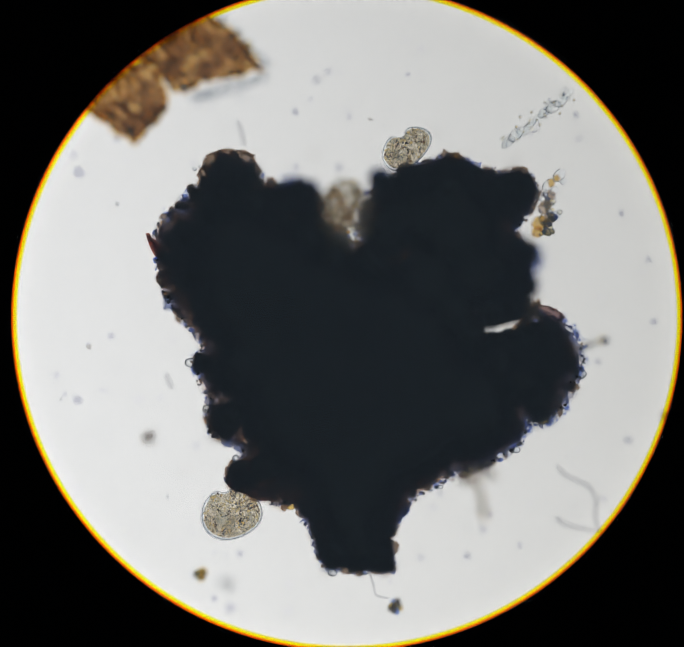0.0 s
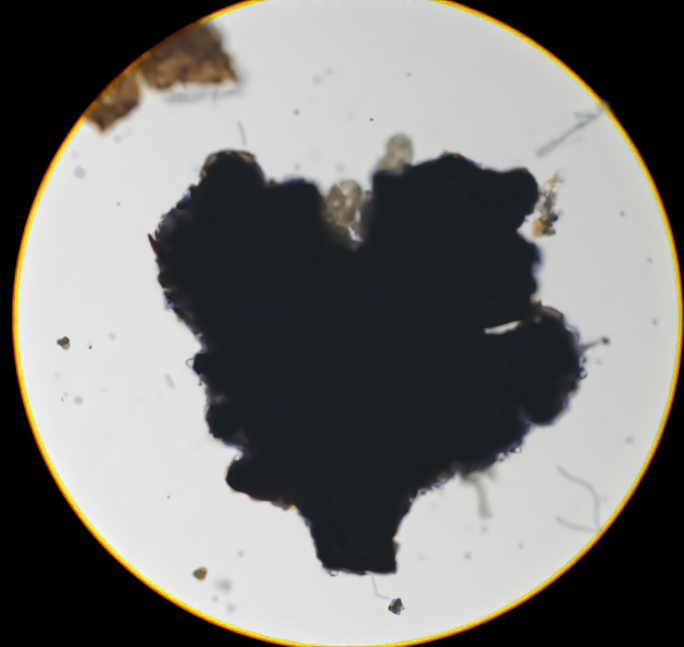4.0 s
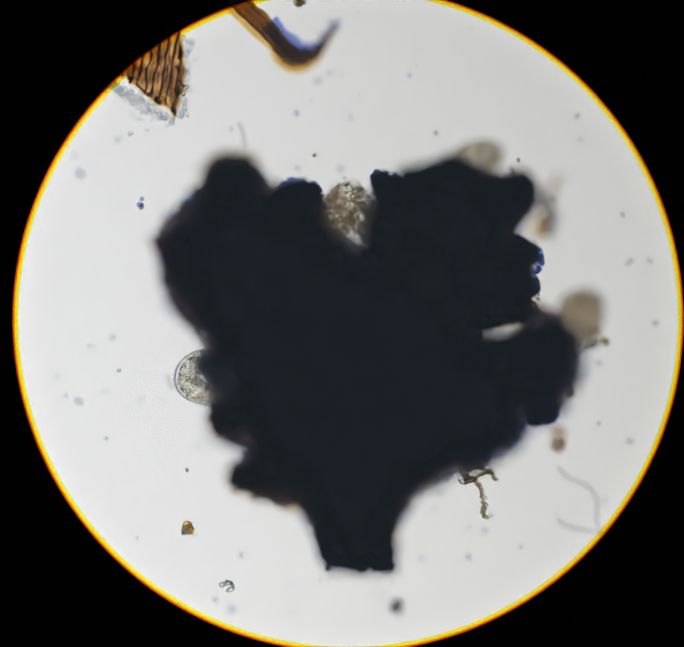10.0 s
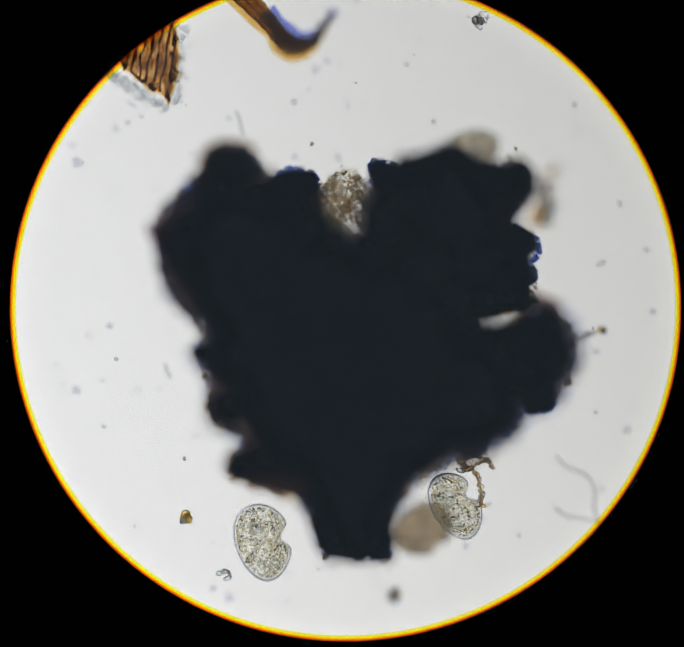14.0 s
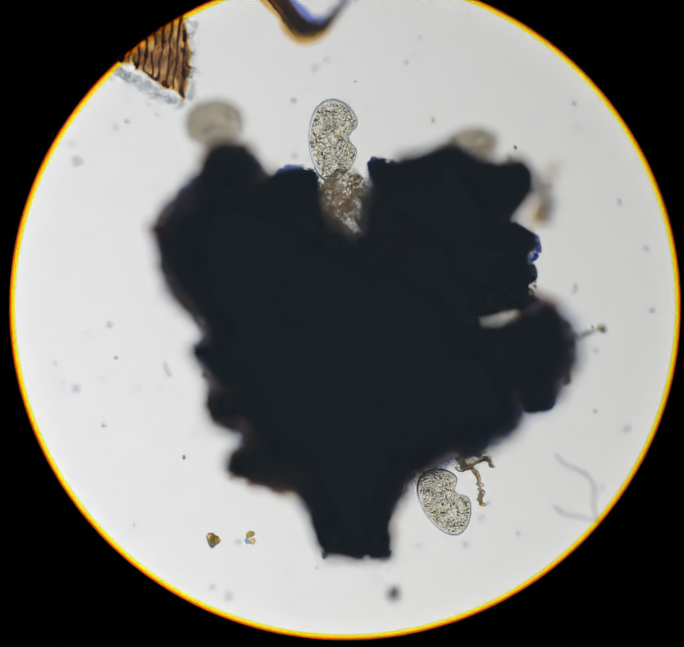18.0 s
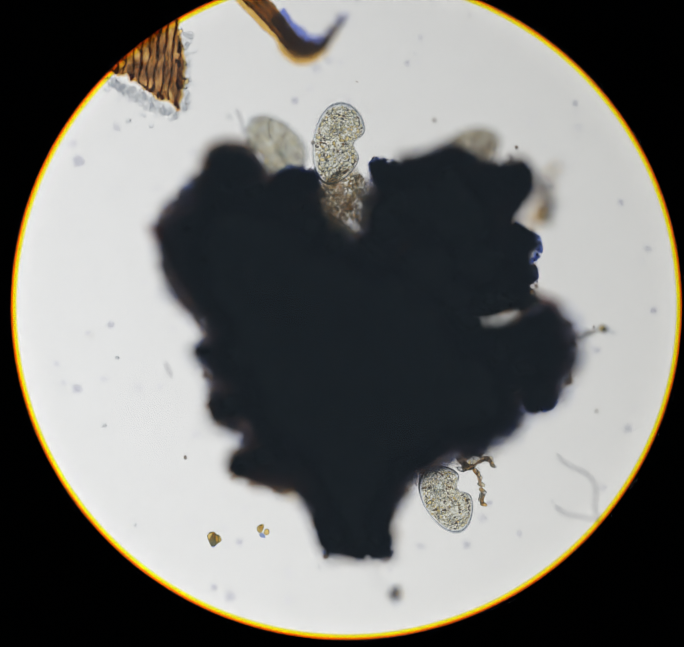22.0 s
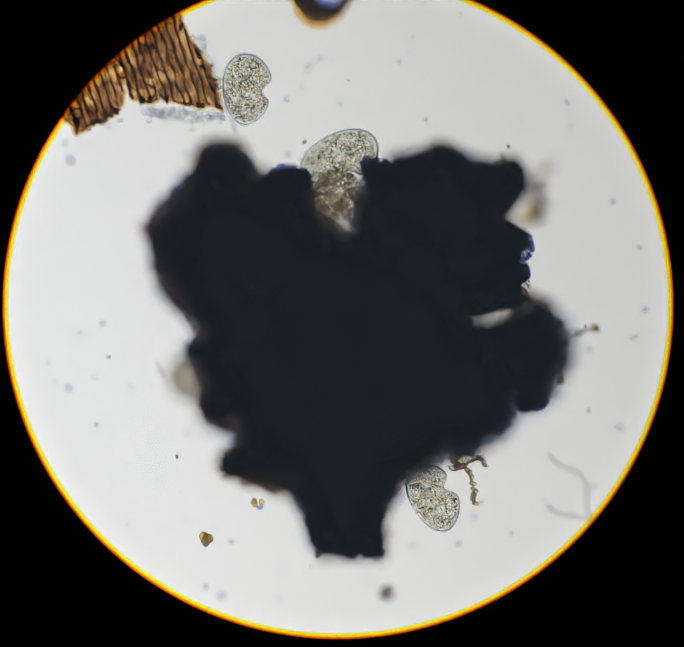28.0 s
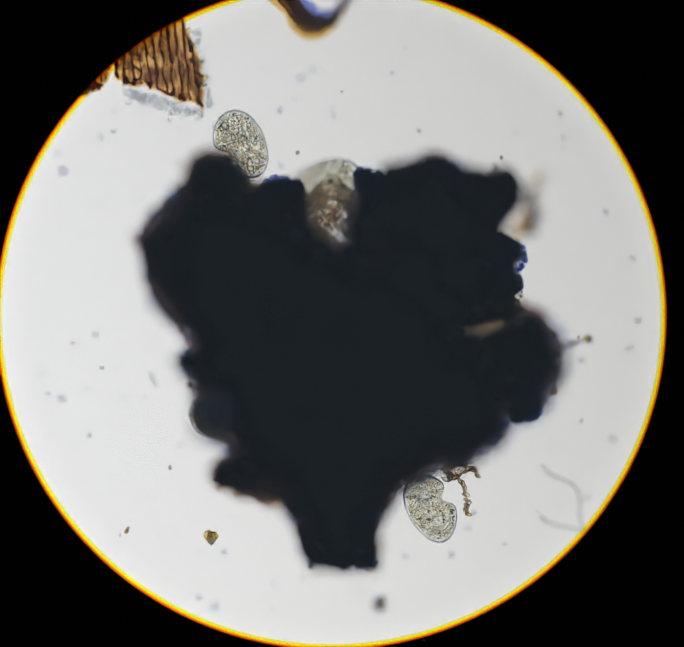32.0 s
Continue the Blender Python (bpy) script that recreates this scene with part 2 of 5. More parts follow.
class Lumps:
    """Closed shapes gathered into one mesh."""

    def __init__(self):
        self.verts, self.faces, self.count = [], [], 0

    def add(self, verts, faces):
        self.verts.extend(map(tuple, verts))
        self.faces.extend(tuple(i + self.count for i in f) for f in faces)
        self.count += len(verts)

    def ball(self, centre, radii, level=1, rough=0.0, grain=3.0, turn=0.0):
        verts, faces = ICO[level]
        v = verts.copy()
        if rough:
            seed = Vector((centre[0] * 61, centre[1] * 57, centre[2] * 71))
            v *= np.array([1 + rough * (noise.noise(Vector(p) * grain + seed) + 0.5 * noise.noise(Vector(p) * grain * 2.7 + seed)) for p in v])[:, None]
        v = v * np.array(radii)
        if turn:
            c, s = math.cos(turn), math.sin(turn)
            v = np.stack((v[:, 0] * c - v[:, 1] * s, v[:, 0] * s + v[:, 1] * c, v[:, 2]), 1)
        self.add(v + np.array(centre), faces)

    def tube(self, points, radii, sides=8, flat=1.0):
        """A round strand along points, closed at both ends."""
        pts, n = [Vector(p) for p in points], len(points)
        rings, faces = [], []
        for i, p in enumerate(pts):
            way = (pts[min(i + 1, n - 1)] - pts[max(i - 1, 0)]).normalized()
            side = way.cross(Vector((0, 0, 1))).normalized()
            up = side.cross(way)
            r = radii[i] if hasattr(radii, "__len__") else radii
            rings += [p + (side * math.cos(a) + up * math.sin(a) * flat) * r for a in (2 * math.pi * k / sides for k in range(sides))]
        for i in range(n - 1):
            for k in range(sides):
                a, b = i * sides + k, i * sides + (k + 1) % sides
                faces.append((a, b, b + sides, a + sides))
        faces += [tuple(reversed(range(sides))), tuple(range((n - 1) * sides, n * sides))]
        self.add(rings, faces)

    def slab(self, outline, low, high):
        """An upright prism over a closed outline."""
        n = len(outline)
        self.add([(x, y, low) for x, y in outline] + [(x, y, high) for x, y in outline],
                 [tuple(reversed(range(n))), tuple(range(n, 2 * n))] + [(i, (i + 1) % n, n + (i + 1) % n, n + i) for i in range(n)])

    def ring(self, centre, inner, outer, low, high, squash=1.0, steps=256):
        """A flat ring with a rectangular section."""
        verts, faces = [], []
        for k in range(steps):
            a = 2 * math.pi * k / steps
            c, s = math.cos(a), math.sin(a) * squash
            verts += [(centre[0] + r * c, centre[1] + r * s, z) for r, z in ((inner, low), (outer, low), (outer, high), (inner, high))]
        for k in range(steps):
            a, b = 4 * k, 4 * ((k + 1) % steps)
            faces += [(a + i, b + i, b + (i + 1) % 4, a + (i + 1) % 4) for i in range(4)]
        self.add(verts, [tuple(reversed(f)) for f in faces])

    def mesh(self, name, smooth=True):
        me = bpy.data.meshes.new(name)
        me.from_pydata(self.verts, [], self.faces)
        if smooth:
            me.polygons.foreach_set("use_smooth", [True] * len(me.polygons))
        me.update()
        return me


def part(name, lumps, material, parent=None, label="", kind="", smooth=True):
    me = lumps.mesh(name, smooth)
    me.materials.append(material)
    ob = new(name, me)
    ob.parent = parent
    return tagged(ob, label, kind=kind)


# ---- the stage: lamp, slide, eyepiece ----
FIELD = spot(795, 729, LEVEL_LOW)

lamp = tagged(new("microscope_lamp"), "round opal glass lamp glowing white under the slide", "lamp")
lamp.location = (0, 0, -1.0)
opal = Lumps()
opal.ball((0, 0, 0), (0.72, 0.72, 0.012), 4)
part("diffuser", opal, OPAL, lamp, "glowing opal glass disc")
housing = Lumps()
housing.ring((0, 0), 0.725, 0.78, -0.06, 0.02)
housing.ring((0, 0), 0.0005, 0.725, -0.06, -0.04)
part("housing", housing, BLACK_METAL, lamp, "matt black lamp housing", smooth=False)

slab = Lumps()
slab.slab([(-0.62, -0.5), (0.62, -0.5), (0.62, 0.5), (-0.62, 0.5)], -0.04, 0.0)
slide = tagged(part("ground", slab, SLIDE_GLASS, smooth=False), "clear glass microscope slide lit from below", "slide", kind="structure")

eyepiece = tagged(new("eyepiece_stop"), "black round field stop with amber edge and specks of dust", "eyepiece")
eyepiece.location = (FIELD.x, FIELD.y, LEVEL_LOW)
R = 770 * U
stop = Lumps()
stop.ring((0, 0), R, 0.62, -0.0004, 0.0016, 0.994)
plate = part("stop_plate", stop, BLACK_METAL, eyepiece, "matt black metal plate with a round opening", smooth=False)
# Film rings paint the light's yellow to red fringe around the opening.
for name, inner, outer, material, label in (("pale_edge", 14.5, 12.3, PALE_EDGE, "thin pale yellow edge"), ("yellow_edge", 12.3, 6.0, AMBER_EDGE, "thin bright yellow edge"),
                                            ("orange_edge", 6.0, 2.5, ORANGE_EDGE, "thin orange edge"), ("red_edge", 2.5, -8.0, RED_EDGE, "thin red edge")):
    edge = Lumps()
    edge.ring((0, 0), R - inner * U, R - outer * U, -0.0024, -0.0021, 0.994)
    part(name, edge, material, plate, label, smooth=False)

# Added glass disc: its mirrored surround lifts the blacks like glare in the optics.
veil_disc = Lumps()
veil_disc.slab([(0.95 * R * math.cos(a), 0.95 * R * math.sin(a)) for a in (2 * math.pi * k / 128 for k in range(128))], 0.032, 0.034)
part("glare_veil", veil_disc, VEIL, eyepiece, "added clear glass disc that veils the field with glare", smooth=False)

# threads and dust on the eyepiece's glass, as offsets from its middle
def on_glass(x, y, z=-0.0015):
    return Vector(((x - 795) * U, (729 - y) * U, z))


def curve(points, steps=6):
    """A smooth line through points."""
    pts = [Vector(p) for p in points]
    out = []
    for i in range(len(pts) - 1):
        p0, p1, p2, p3 = pts[max(i - 1, 0)], pts[i], pts[i + 1], pts[min(i + 2, len(pts) - 1)]
        for k in range(steps):
            t = k / steps
            out.append(0.5 * (2 * p1 + (p2 - p0) * t + (2 * p0 - 5 * p1 + 4 * p2 - p3) * t * t + (3 * p1 - p0 - 3 * p2 + p3) * t ** 3))
    return out + [pts[-1]]


for line, width in (([(1275, 1066), (1300, 1092), (1345, 1113), (1366, 1145), (1365, 1190), (1376, 1220)], 7),
                    ([(1272, 1186), (1300, 1205), (1340, 1213), (1378, 1222)], 7), ([(543, 275), (552, 300), (560, 335)], 6),
                    ([(380, 855), (386, 875), (395, 892)], 6)):
    thread = Lumps()
    path = curve([on_glass(*p, -0.0046) for p in line])
    thread.tube(path, [width * U * min(1, 0.3 + 0.35 * i, 0.3 + 0.35 * (len(path) - 1 - i)) for i in range(len(path))], 8, 0.3)
    part("fibre", thread, THREAD, eyepiece, "pale grey fibre on the glass")

rng = random.Random(4)
for x, y, r in [(677, 257, 9), (725, 182, 9), (800, 268, 7), (180, 395, 14), (266, 318, 8), (448, 1023, 7), (1500, 738, 9), (177, 918, 11), (965, 112, 7),
                (935, 170, 6), (1320, 263, 8), (1425, 490, 9), (1440, 1010, 10), (965, 1280, 8), (528, 1395, 12), (1123, 1180, 8), (1108, 1215, 8)] + [
                (rng.uniform(80, 1500), rng.uniform(40, 1420), rng.uniform(3, 9)) for _ in range(70)] + [(rng.uniform(80, 1500), rng.uniform(40, 1420), rng.uniform(2, 4.5)) for _ in range(80)]:
    if math.hypot(x - 795, y - 729) < 735:
        speck = Lumps()
        speck.ball(on_glass(x, y, rng.uniform(-0.009, -0.004)), (r * U, r * U * rng.uniform(0.6, 1), r * U * 0.3), 2, 0.3, turn=rng.uniform(0, 3))
        part("dust_speck", speck, DUST, eyepiece)

# ---- the black clump ----
clump = tagged(new("debris_clump"), "large black heart-shaped clump of humus with crumbly edges on the slide", "debris")
CORE = [(806, 879, 295), (557, 606, 189), (713, 783, 247), (551, 591, 185), (833, 870, 287), (866, 885, 266), (596, 651, 192), (653, 1056, 100),
        (809, 1203, 95), (809, 1080, 151), (824, 1245, 66), (809, 1134, 125), (557, 1092, 31), (528, 954, 56), (770, 1262, 42), (862, 1270, 38), (882, 1292, 18), (600, 1075, 60), (850, 592, 24), (698, 500, 32), (712, 546, 48), (765, 585, 46), (868, 606, 26), (1072, 762, 32), (1045, 705, 46), (545, 842, 95), (470, 621, 108)]
SHOULDER = [(524, 414, 48), (431, 546, 75), (533, 441, 74), (523, 414, 26), (470, 834, 26), (494, 498, 86), (506, 454, 34), (540, 434, 26), (588, 462, 40)]
UPPER_ARM = [(1022, 492, 126), (1094, 627, 115), (908, 495, 77), (1148, 465, 63), (1193, 429, 33), (878, 519, 58), (959, 492, 105), (1055, 531, 130),
             (1148, 612, 56), (1181, 447, 49), (1034, 435, 76), (985, 640, 60), (890, 548, 40), (1126, 714, 28), (1174, 704, 26), (1120, 446, 54), (945, 430, 44)]
LOWER_ARM = [(1199, 868, 101), (1055, 924, 151), (1238, 822, 98), (1118, 960, 94), (1254, 772, 48), (1223, 876, 91), (1064, 1017, 68), (1142, 848, 77), (1180, 918, 32), (1150, 826, 34)]
LUMPS_HIGH = [(672, 448, 44), (650, 458, 36), (708, 442, 28), (888, 428, 38), (868, 408, 22), (1207, 592, 38), (1188, 562, 24), (1207, 655, 28),
              (1192, 690, 24), (1252, 938, 32), (1225, 950, 24)]
ALL_LOW = CORE + SHOULDER + UPPER_ARM + LOWER_ARM
# how deep the light reaches into the thin edge of some lobes
SOFT = {(470, 834): 18, (528, 954): 38, (557, 1092): 22, (600, 1075): 42, (545, 842): 34, (713, 783): 30, (1199, 868): 40, (1118, 960): 34, (524, 414): 26, (523, 414): 10, (533, 441): 36, (431, 546): 44, (470, 621): 48, (494, 498): 40, (557, 606): 48, (551, 591): 48, (506, 454): 10, (540, 434): 10, (588, 462): 10, (1238, 822): 46, (1223, 876): 40, (1064, 1017): 30, (653, 1056): 56, (1148, 612): 20, (1254, 772): 28,
        (1193, 429): 20, (1034, 435): 24, (1120, 446): 26, (945, 430): 22, (1181, 447): 22, (824, 1245): 20, (850, 592): 3, (698, 500): 10, (712, 546): 12, (765, 585): 12, (878, 519): 40, (908, 495): 52, (1126, 714): 4, (1174, 704): 4, (1072, 762): 4, (1045, 705): 4, (1150, 826): 6, (868, 606): 3, (985, 640): 0, (890, 548): 4}


def lobes(name, rows, z, voxel, rough, grain, label="", inset=1.0, flat=0.0255, material=None, shift=0.0):
    """Lobes grown together into one rough surface; inset: how far it keeps in from their outline, as a share of the thin edge."""
    raw = Lumps()
    for x, y, r in rows:
        r -= inset * min(SOFT.get((x, y), 30), 0.7 * r)
        raw.ball(spot(x, y, z), (r * U, r * U, min(0.85 * r * U, flat)), 5 if r > 80 else 4, 0.04 if r > 60 else 0.10, 5.0)
    made = new(name, raw.mesh(name))
    fuse = made.modifiers.new("fuse", "REMESH")
    fuse.mode, fuse.voxel_size = "VOXEL", voxel
    grown = bpy.data.meshes.new_from_object(made.evaluated_get(bpy.context.evaluated_depsgraph_get()))
    bpy.data.objects.remove(made)
    count = len(grown.vertices)
    co, no = np.empty(count * 3, np.float32), np.empty(count * 3, np.float32)
    grown.vertices.foreach_get("co", co)
    grown.vertices.foreach_get("normal", no)
    co, no = co.reshape(-1, 3), no.reshape(-1, 3)
    push = np.array([rough * (noise.noise(Vector((x, y, shift)) * grain) + 0.7 * noise.noise(Vector((x, y, shift)) * grain * 2.3) + 0.4 * noise.noise(Vector((x, y, z)) * grain * 5.1)) for x, y, z in co], np.float32)
    co[:, :2] += no[:, :2] * (push * (1 - no[:, 2] ** 2) ** 2)[:, None]
    co = co.ravel()
    grown.vertices.foreach_set("co", co)
    grown.polygons.foreach_set("use_smooth", [True] * len(grown.polygons))
    grown.materials.clear()
    grown.materials.append(material or SOOT)
    grown.update()
    ob = new(name, grown)
    ob.parent = clump
    return tagged(ob, label)


lobes("clump_body", ALL_LOW, 0.0215, 0.0014, 0.0105, 125, "matt black crumbly body", 1.0, 0.014)
lobes("upper_body", ALL_LOW, 0.0395, 0.0016, 0.0060, 105, "matt black upper crust", 2.0, 0.005, None, 0.02)
# Stepped shells: translucent edge, with bluish halo and soft blur put into their colours.
for inset, z, rough, grain, material, shift in ((0.0, 0.0300, 0.0075, 120, FRINGE_OUTER, 0.004), (0.25, 0.0290, 0.0075, 120, HUMUS_FILM, 0.008), (0.6, 0.0270, 0.0080, 120, FRINGE_INNER, 0.012),
                                                (0.05, 0.0405, 0.0090, 80, FRINGE_HIGH, 0.032), (0.45, 0.0400, 0.0110, 95, FRINGE_MIDDLE, 0.036), (1.0, 0.0395, 0.0120, 110, FRINGE_INNER, 0.040)):
    lobes("thin_fringe", ALL_LOW, z, 0.0014, rough, grain, "thin lumpy translucent brown edge with painted bluish halo", inset, 0.002, material, shift)
CORNER = [(557, 1092, 38), (604, 1088, 62), (660, 1066, 102), (528, 958, 58)]
for inset, material, shift in ((0.0, MARGIN_BROWN, 0.024),):
    lobes("high_fringe", CORNER, 0.0385, 0.0014, 0.0060, 130, "thin translucent brown edge", inset, 0.002, material, shift)
for row in ((1082, 745, 34), (1204, 788, 40), (1150, 808, 44), (1150, 698, 36), (400, 560, 34), (505, 985, 34), (1300, 830, 36), (770, 1280, 30)):
    lobes("under_lump", [row], 0.014, 0.0009, 0.0014, 150, "", 0.35)
pick = random.Random(70)
for x, y, r in LUMPS_HIGH:
    for k in range(int(r * 0.8)):
        a, d, s = pick.uniform(0, 6.283), r * math.sqrt(pick.random()), pick.uniform(7, 15)
        heap = Lumps()
        heap.ball(spot(x + (d - s * 0.6) * math.cos(a), y + (d - s * 0.6) * math.sin(a), LEVEL_HIGH - pick.uniform(0.001, 0.007)), (s * U, s * U * pick.uniform(0.6, 1), s * U * 0.6), 3, 0.5, 2.4, pick.uniform(0, 3))
        part("upper_lump", heap, ((HUMUS_FILM, BLUE_FILM, MARGIN_GREY) if y < 900 else (BROWN_FILM, SHARD, MARGIN_GREY) if x < 1150 else (MARGIN_BROWN, HUMUS_FILM, CLEAR_GRAIN))[k % 3], clump, "dark translucent lump")


GRAIN_SHAPES = []
for k in range(24):
    shape = Lumps()
    shape.ball((k * 0.37, 0.2 * k, 0), (1, 0.6 + 0.4 * (k % 5) / 5, 0.7), 2, 0.5, 1.8)
    shape.verts = [(x - k * 0.37, y - 0.2 * k, z) for x, y, z in shape.verts]
    GRAIN_SHAPES.append(shape.mesh("rim_grain"))
    GRAIN_SHAPES[-1].materials.append((BLUE_FILM, TENDRIL, SOOT, HUMUS_FILM, MARGIN_BLUE, DARK_GRAIN)[k % 6])


def rim_point(pick, rows, inset, hidden=()):
    """A random point on the outline of a set of lobes, and the way out from it."""
    while True:
        x, y, r = pick.choices(rows, [r * (1 if r > 40 else 2) for _, _, r in rows])[0]
        a = pick.uniform(0, 2 * math.pi)
        px, py = x + r * math.cos(a), y + r * math.sin(a)
        if 1085 < px < 1205 and 700 < py < 790 or 820 < px < 960 and 570 < py < 625 or any(math.hypot(px - qx, py - qy) < qr - 6 for qx, qy, qr in hidden):
            continue
        if not any(math.hypot(px - qx, py - qy) < qr - inset for qx, qy, qr in rows):
            return px, py, a


def margin(name, rows, z, spread, count, seed, material, near, far, sizes, hidden=()):
    """Thin translucent crumbs heaped along the rim, from near to far in from the outline."""
    pick, heap = random.Random(seed), Lumps()
    for _ in range(count):
        px, py, a = rim_point(pick, rows, 3, hidden)
        deep = max([min(40, SOFT.get((x, y), 12)) for x, y, r in rows if abs(math.hypot(px - x, py - y) - r) < 4] + [6]) / 11
        s = pick.uniform(*sizes)
        back = 0.75 * s + pick.uniform(near, far) * deep
        heap.ball(spot(px - back * math.cos(a), py - back * math.sin(a), z - abs(pick.gauss(0, spread))),
                  (s * U, s * U * pick.uniform(0.6, 1), s * U * 0.5), 3 if s > 7 else 2, 0.45, 2.4, pick.uniform(0, 3))
    return part(name, heap, material, clump, "thin translucent crumbs at the edge", "stuff")


def crust(name, rows, z, count, spread, seed, sizes, material, out, hidden=()):
    """Grains along the rim of a set of lobes."""
    pick, grains = random.Random(seed), Lumps()
    for _ in range(count):
        px, py, a = rim_point(pick, rows, 3, hidden)
        s = pick.uniform(*sizes) * pick.uniform(0.5, 1)
        grow = pick.gauss(out, 3.0)
        grains.ball(spot(px + grow * math.cos(a), py + grow * math.sin(a), z + pick.gauss(0, spread)),
                    (s * U, s * U * pick.uniform(0.5, 1), s * U * pick.uniform(0.6, 1)), 2 if s > 4 else 1, 0.4, 2.0, pick.uniform(0, 3))
    return part(name, grains, material, clump, "crumbly dark grains along the rim", "stuff")


margin("brown_margin", ALL_LOW, LEVEL_LOW, 0.005, 330, 61, MARGIN_BROWN, 0, 22, (7, 18), [(x, y, r + 14) for x, y, r in LOWER_ARM + UPPER_ARM[:2]])
# Blue crumbs stand in for the blue glow of light along dark edges.
margin("dark_blue_halo", LOWER_ARM + UPPER_ARM[:2] + UPPER_ARM[8:9] + CORE[9:10], LEVEL_LOW - 0.002, 0.004, 300, 73, MARGIN_BLUE, -4, 7, (3, 9), CORE[:9])
margin("blue_halo", ALL_LOW, LEVEL_LOW, 0.003, 480, 62, MARGIN_BLUE, -4, 6, (2.5, 7))
margin("grey_margin", ALL_LOW, LEVEL_LOW, 0.003, 260, 63, MARGIN_GREY, 0, 17, (6, 16))
margin("upper_margin", LUMPS_HIGH, LEVEL_HIGH, 0.003, 320, 64, MARGIN_GREY, -2, 16, (4, 11))
margin("upper_blue_halo", LUMPS_HIGH, LEVEL_HIGH, 0.002, 260, 65, MARGIN_BLUE, -3, 5, (3, 8), ALL_LOW)
margin("arm_margin", UPPER_ARM, 0.038, 0.004, 300, 67, MARGIN_GREY, 0, 10, (4, 10), CORE + SHOULDER + LOWER_ARM)
margin("arm_blue_halo", UPPER_ARM, 0.037, 0.003, 200, 68, MARGIN_BLUE, -4, 5, (3, 6), CORE + SHOULDER + LOWER_ARM)
TAIL = [(824, 1245, 66), (770, 1262, 42), (862, 1270, 38), (882, 1292, 18), (809, 1203, 95)]
margin("fine_grey_margin", ALL_LOW, 0.041, 0.003, 420, 91, MARGIN_GREY, 6, 20, (1.8, 4.5))
margin("fine_brown_margin", ALL_LOW, 0.041, 0.003, 420, 92, MARGIN_BROWN, 6, 22, (1.8, 5))
margin("tail_margin", TAIL, 0.042, 0.004, 260, 69, MARGIN_GREY, -1, 10, (4, 11), [r for r in ALL_LOW if r not in TAIL])
margin("shoulder_margin", SHOULDER[:1] + SHOULDER[2:4], 0.043, 0.004, 170, 71, MARGIN_GREY, -3, 14, (4, 11), [r for r in ALL_LOW if r not in SHOULDER])
crust("shoulder_crust", SHOULDER[:1] + SHOULDER[2:4], 0.043, 34, 0.003, 72, (4, 9), SHARD, 0.0, [r for r in ALL_LOW if r not in SHOULDER])
crust("rim_crust", ALL_LOW, LEVEL_LOW - 0.001, 900, 0.001, 1, (2, 5.5), DARK_GRAIN, 1.0)
DEEP_ARM = [(x, y, r + 14) for x, y, r in LOWER_ARM]
crust("crest_crust", ALL_LOW, 0.0355, 420, 0.0035, 101, (5, 12), MARGIN_BROWN, -8.0, DEEP_ARM)
crust("crest_dark_crust", ALL_LOW, 0.0360, 150, 0.0035, 103, (5, 10), HUMUS_FILM, -12.0, DEEP_ARM)
crust("crest_blue_halo", ALL_LOW, 0.0355, 260, 0.0035, 102, (4, 9), MARGIN_BLUE, -4.0, DEEP_ARM)
crust("rim_soot", ALL_LOW, LEVEL_LOW, 90, 0.0012, 3, (2, 6), SOOT, -3.0)
crust("upper_crust", LUMPS_HIGH, LEVEL_HIGH - 0.001, 150, 0.001, 2, (1.5, 4.5), DARK_GRAIN, -2.0, ALL_LOW)
crust("upper_soot", LUMPS_HIGH, LEVEL_HIGH - 0.001, 60, 0.001, 4, (1.5, 4), SOOT, -3.0, ALL_LOW)
pick = random.Random(29)
for k in range(300):
    if k < 90:
        px, py, a = rim_point(pick, TAIL if k < 70 else CORE[13:14] + SHOULDER[4:5], 3, [q for q in ALL_LOW if q not in TAIL] if k < 70 else CORE[:4])
    else:
        px, py, a = rim_point(pick, ALL_LOW, 3)
    s, grow = pick.uniform(4, 11), pick.gauss(-12, 5)
    grain = new("edge_crumb", GRAIN_SHAPES[(0, 3, 9, 6, 15, 21, 12, 3, 15)[k % 9]])
    grain.parent = clump
    grain.matrix_basis = Matrix.Translation(spot(px + grow * math.cos(a), py + grow * math.sin(a), pick.uniform(0.034, 0.044) if k < 70 or k % 2 else pick.uniform(0.027, 0.034))) @ pose(0, 0, 0, pick.uniform(0, 90), pick.uniform(0, 90), pick.uniform(0, 360)) @ Matrix.Scale(s * U, 4)
pick = random.Random(23)
for k in range(280):
    px, py, a = rim_point(pick, ALL_LOW, 3)
    s, grow = pick.uniform(2.4, 5.5), pick.gauss(-2, 3)
    grain = new("rim_grain", GRAIN_SHAPES[k % 24])
    grain.parent = clump
    grain.matrix_basis = Matrix.Translation(spot(px + grow * math.cos(a), py + grow * math.sin(a), LEVEL_LOW + pick.gauss(0, 0.001))) @ pose(0, 0, 0, pick.uniform(0, 90), pick.uniform(0, 90), pick.uniform(0, 360)) @ Matrix.Scale(s * U, 4)

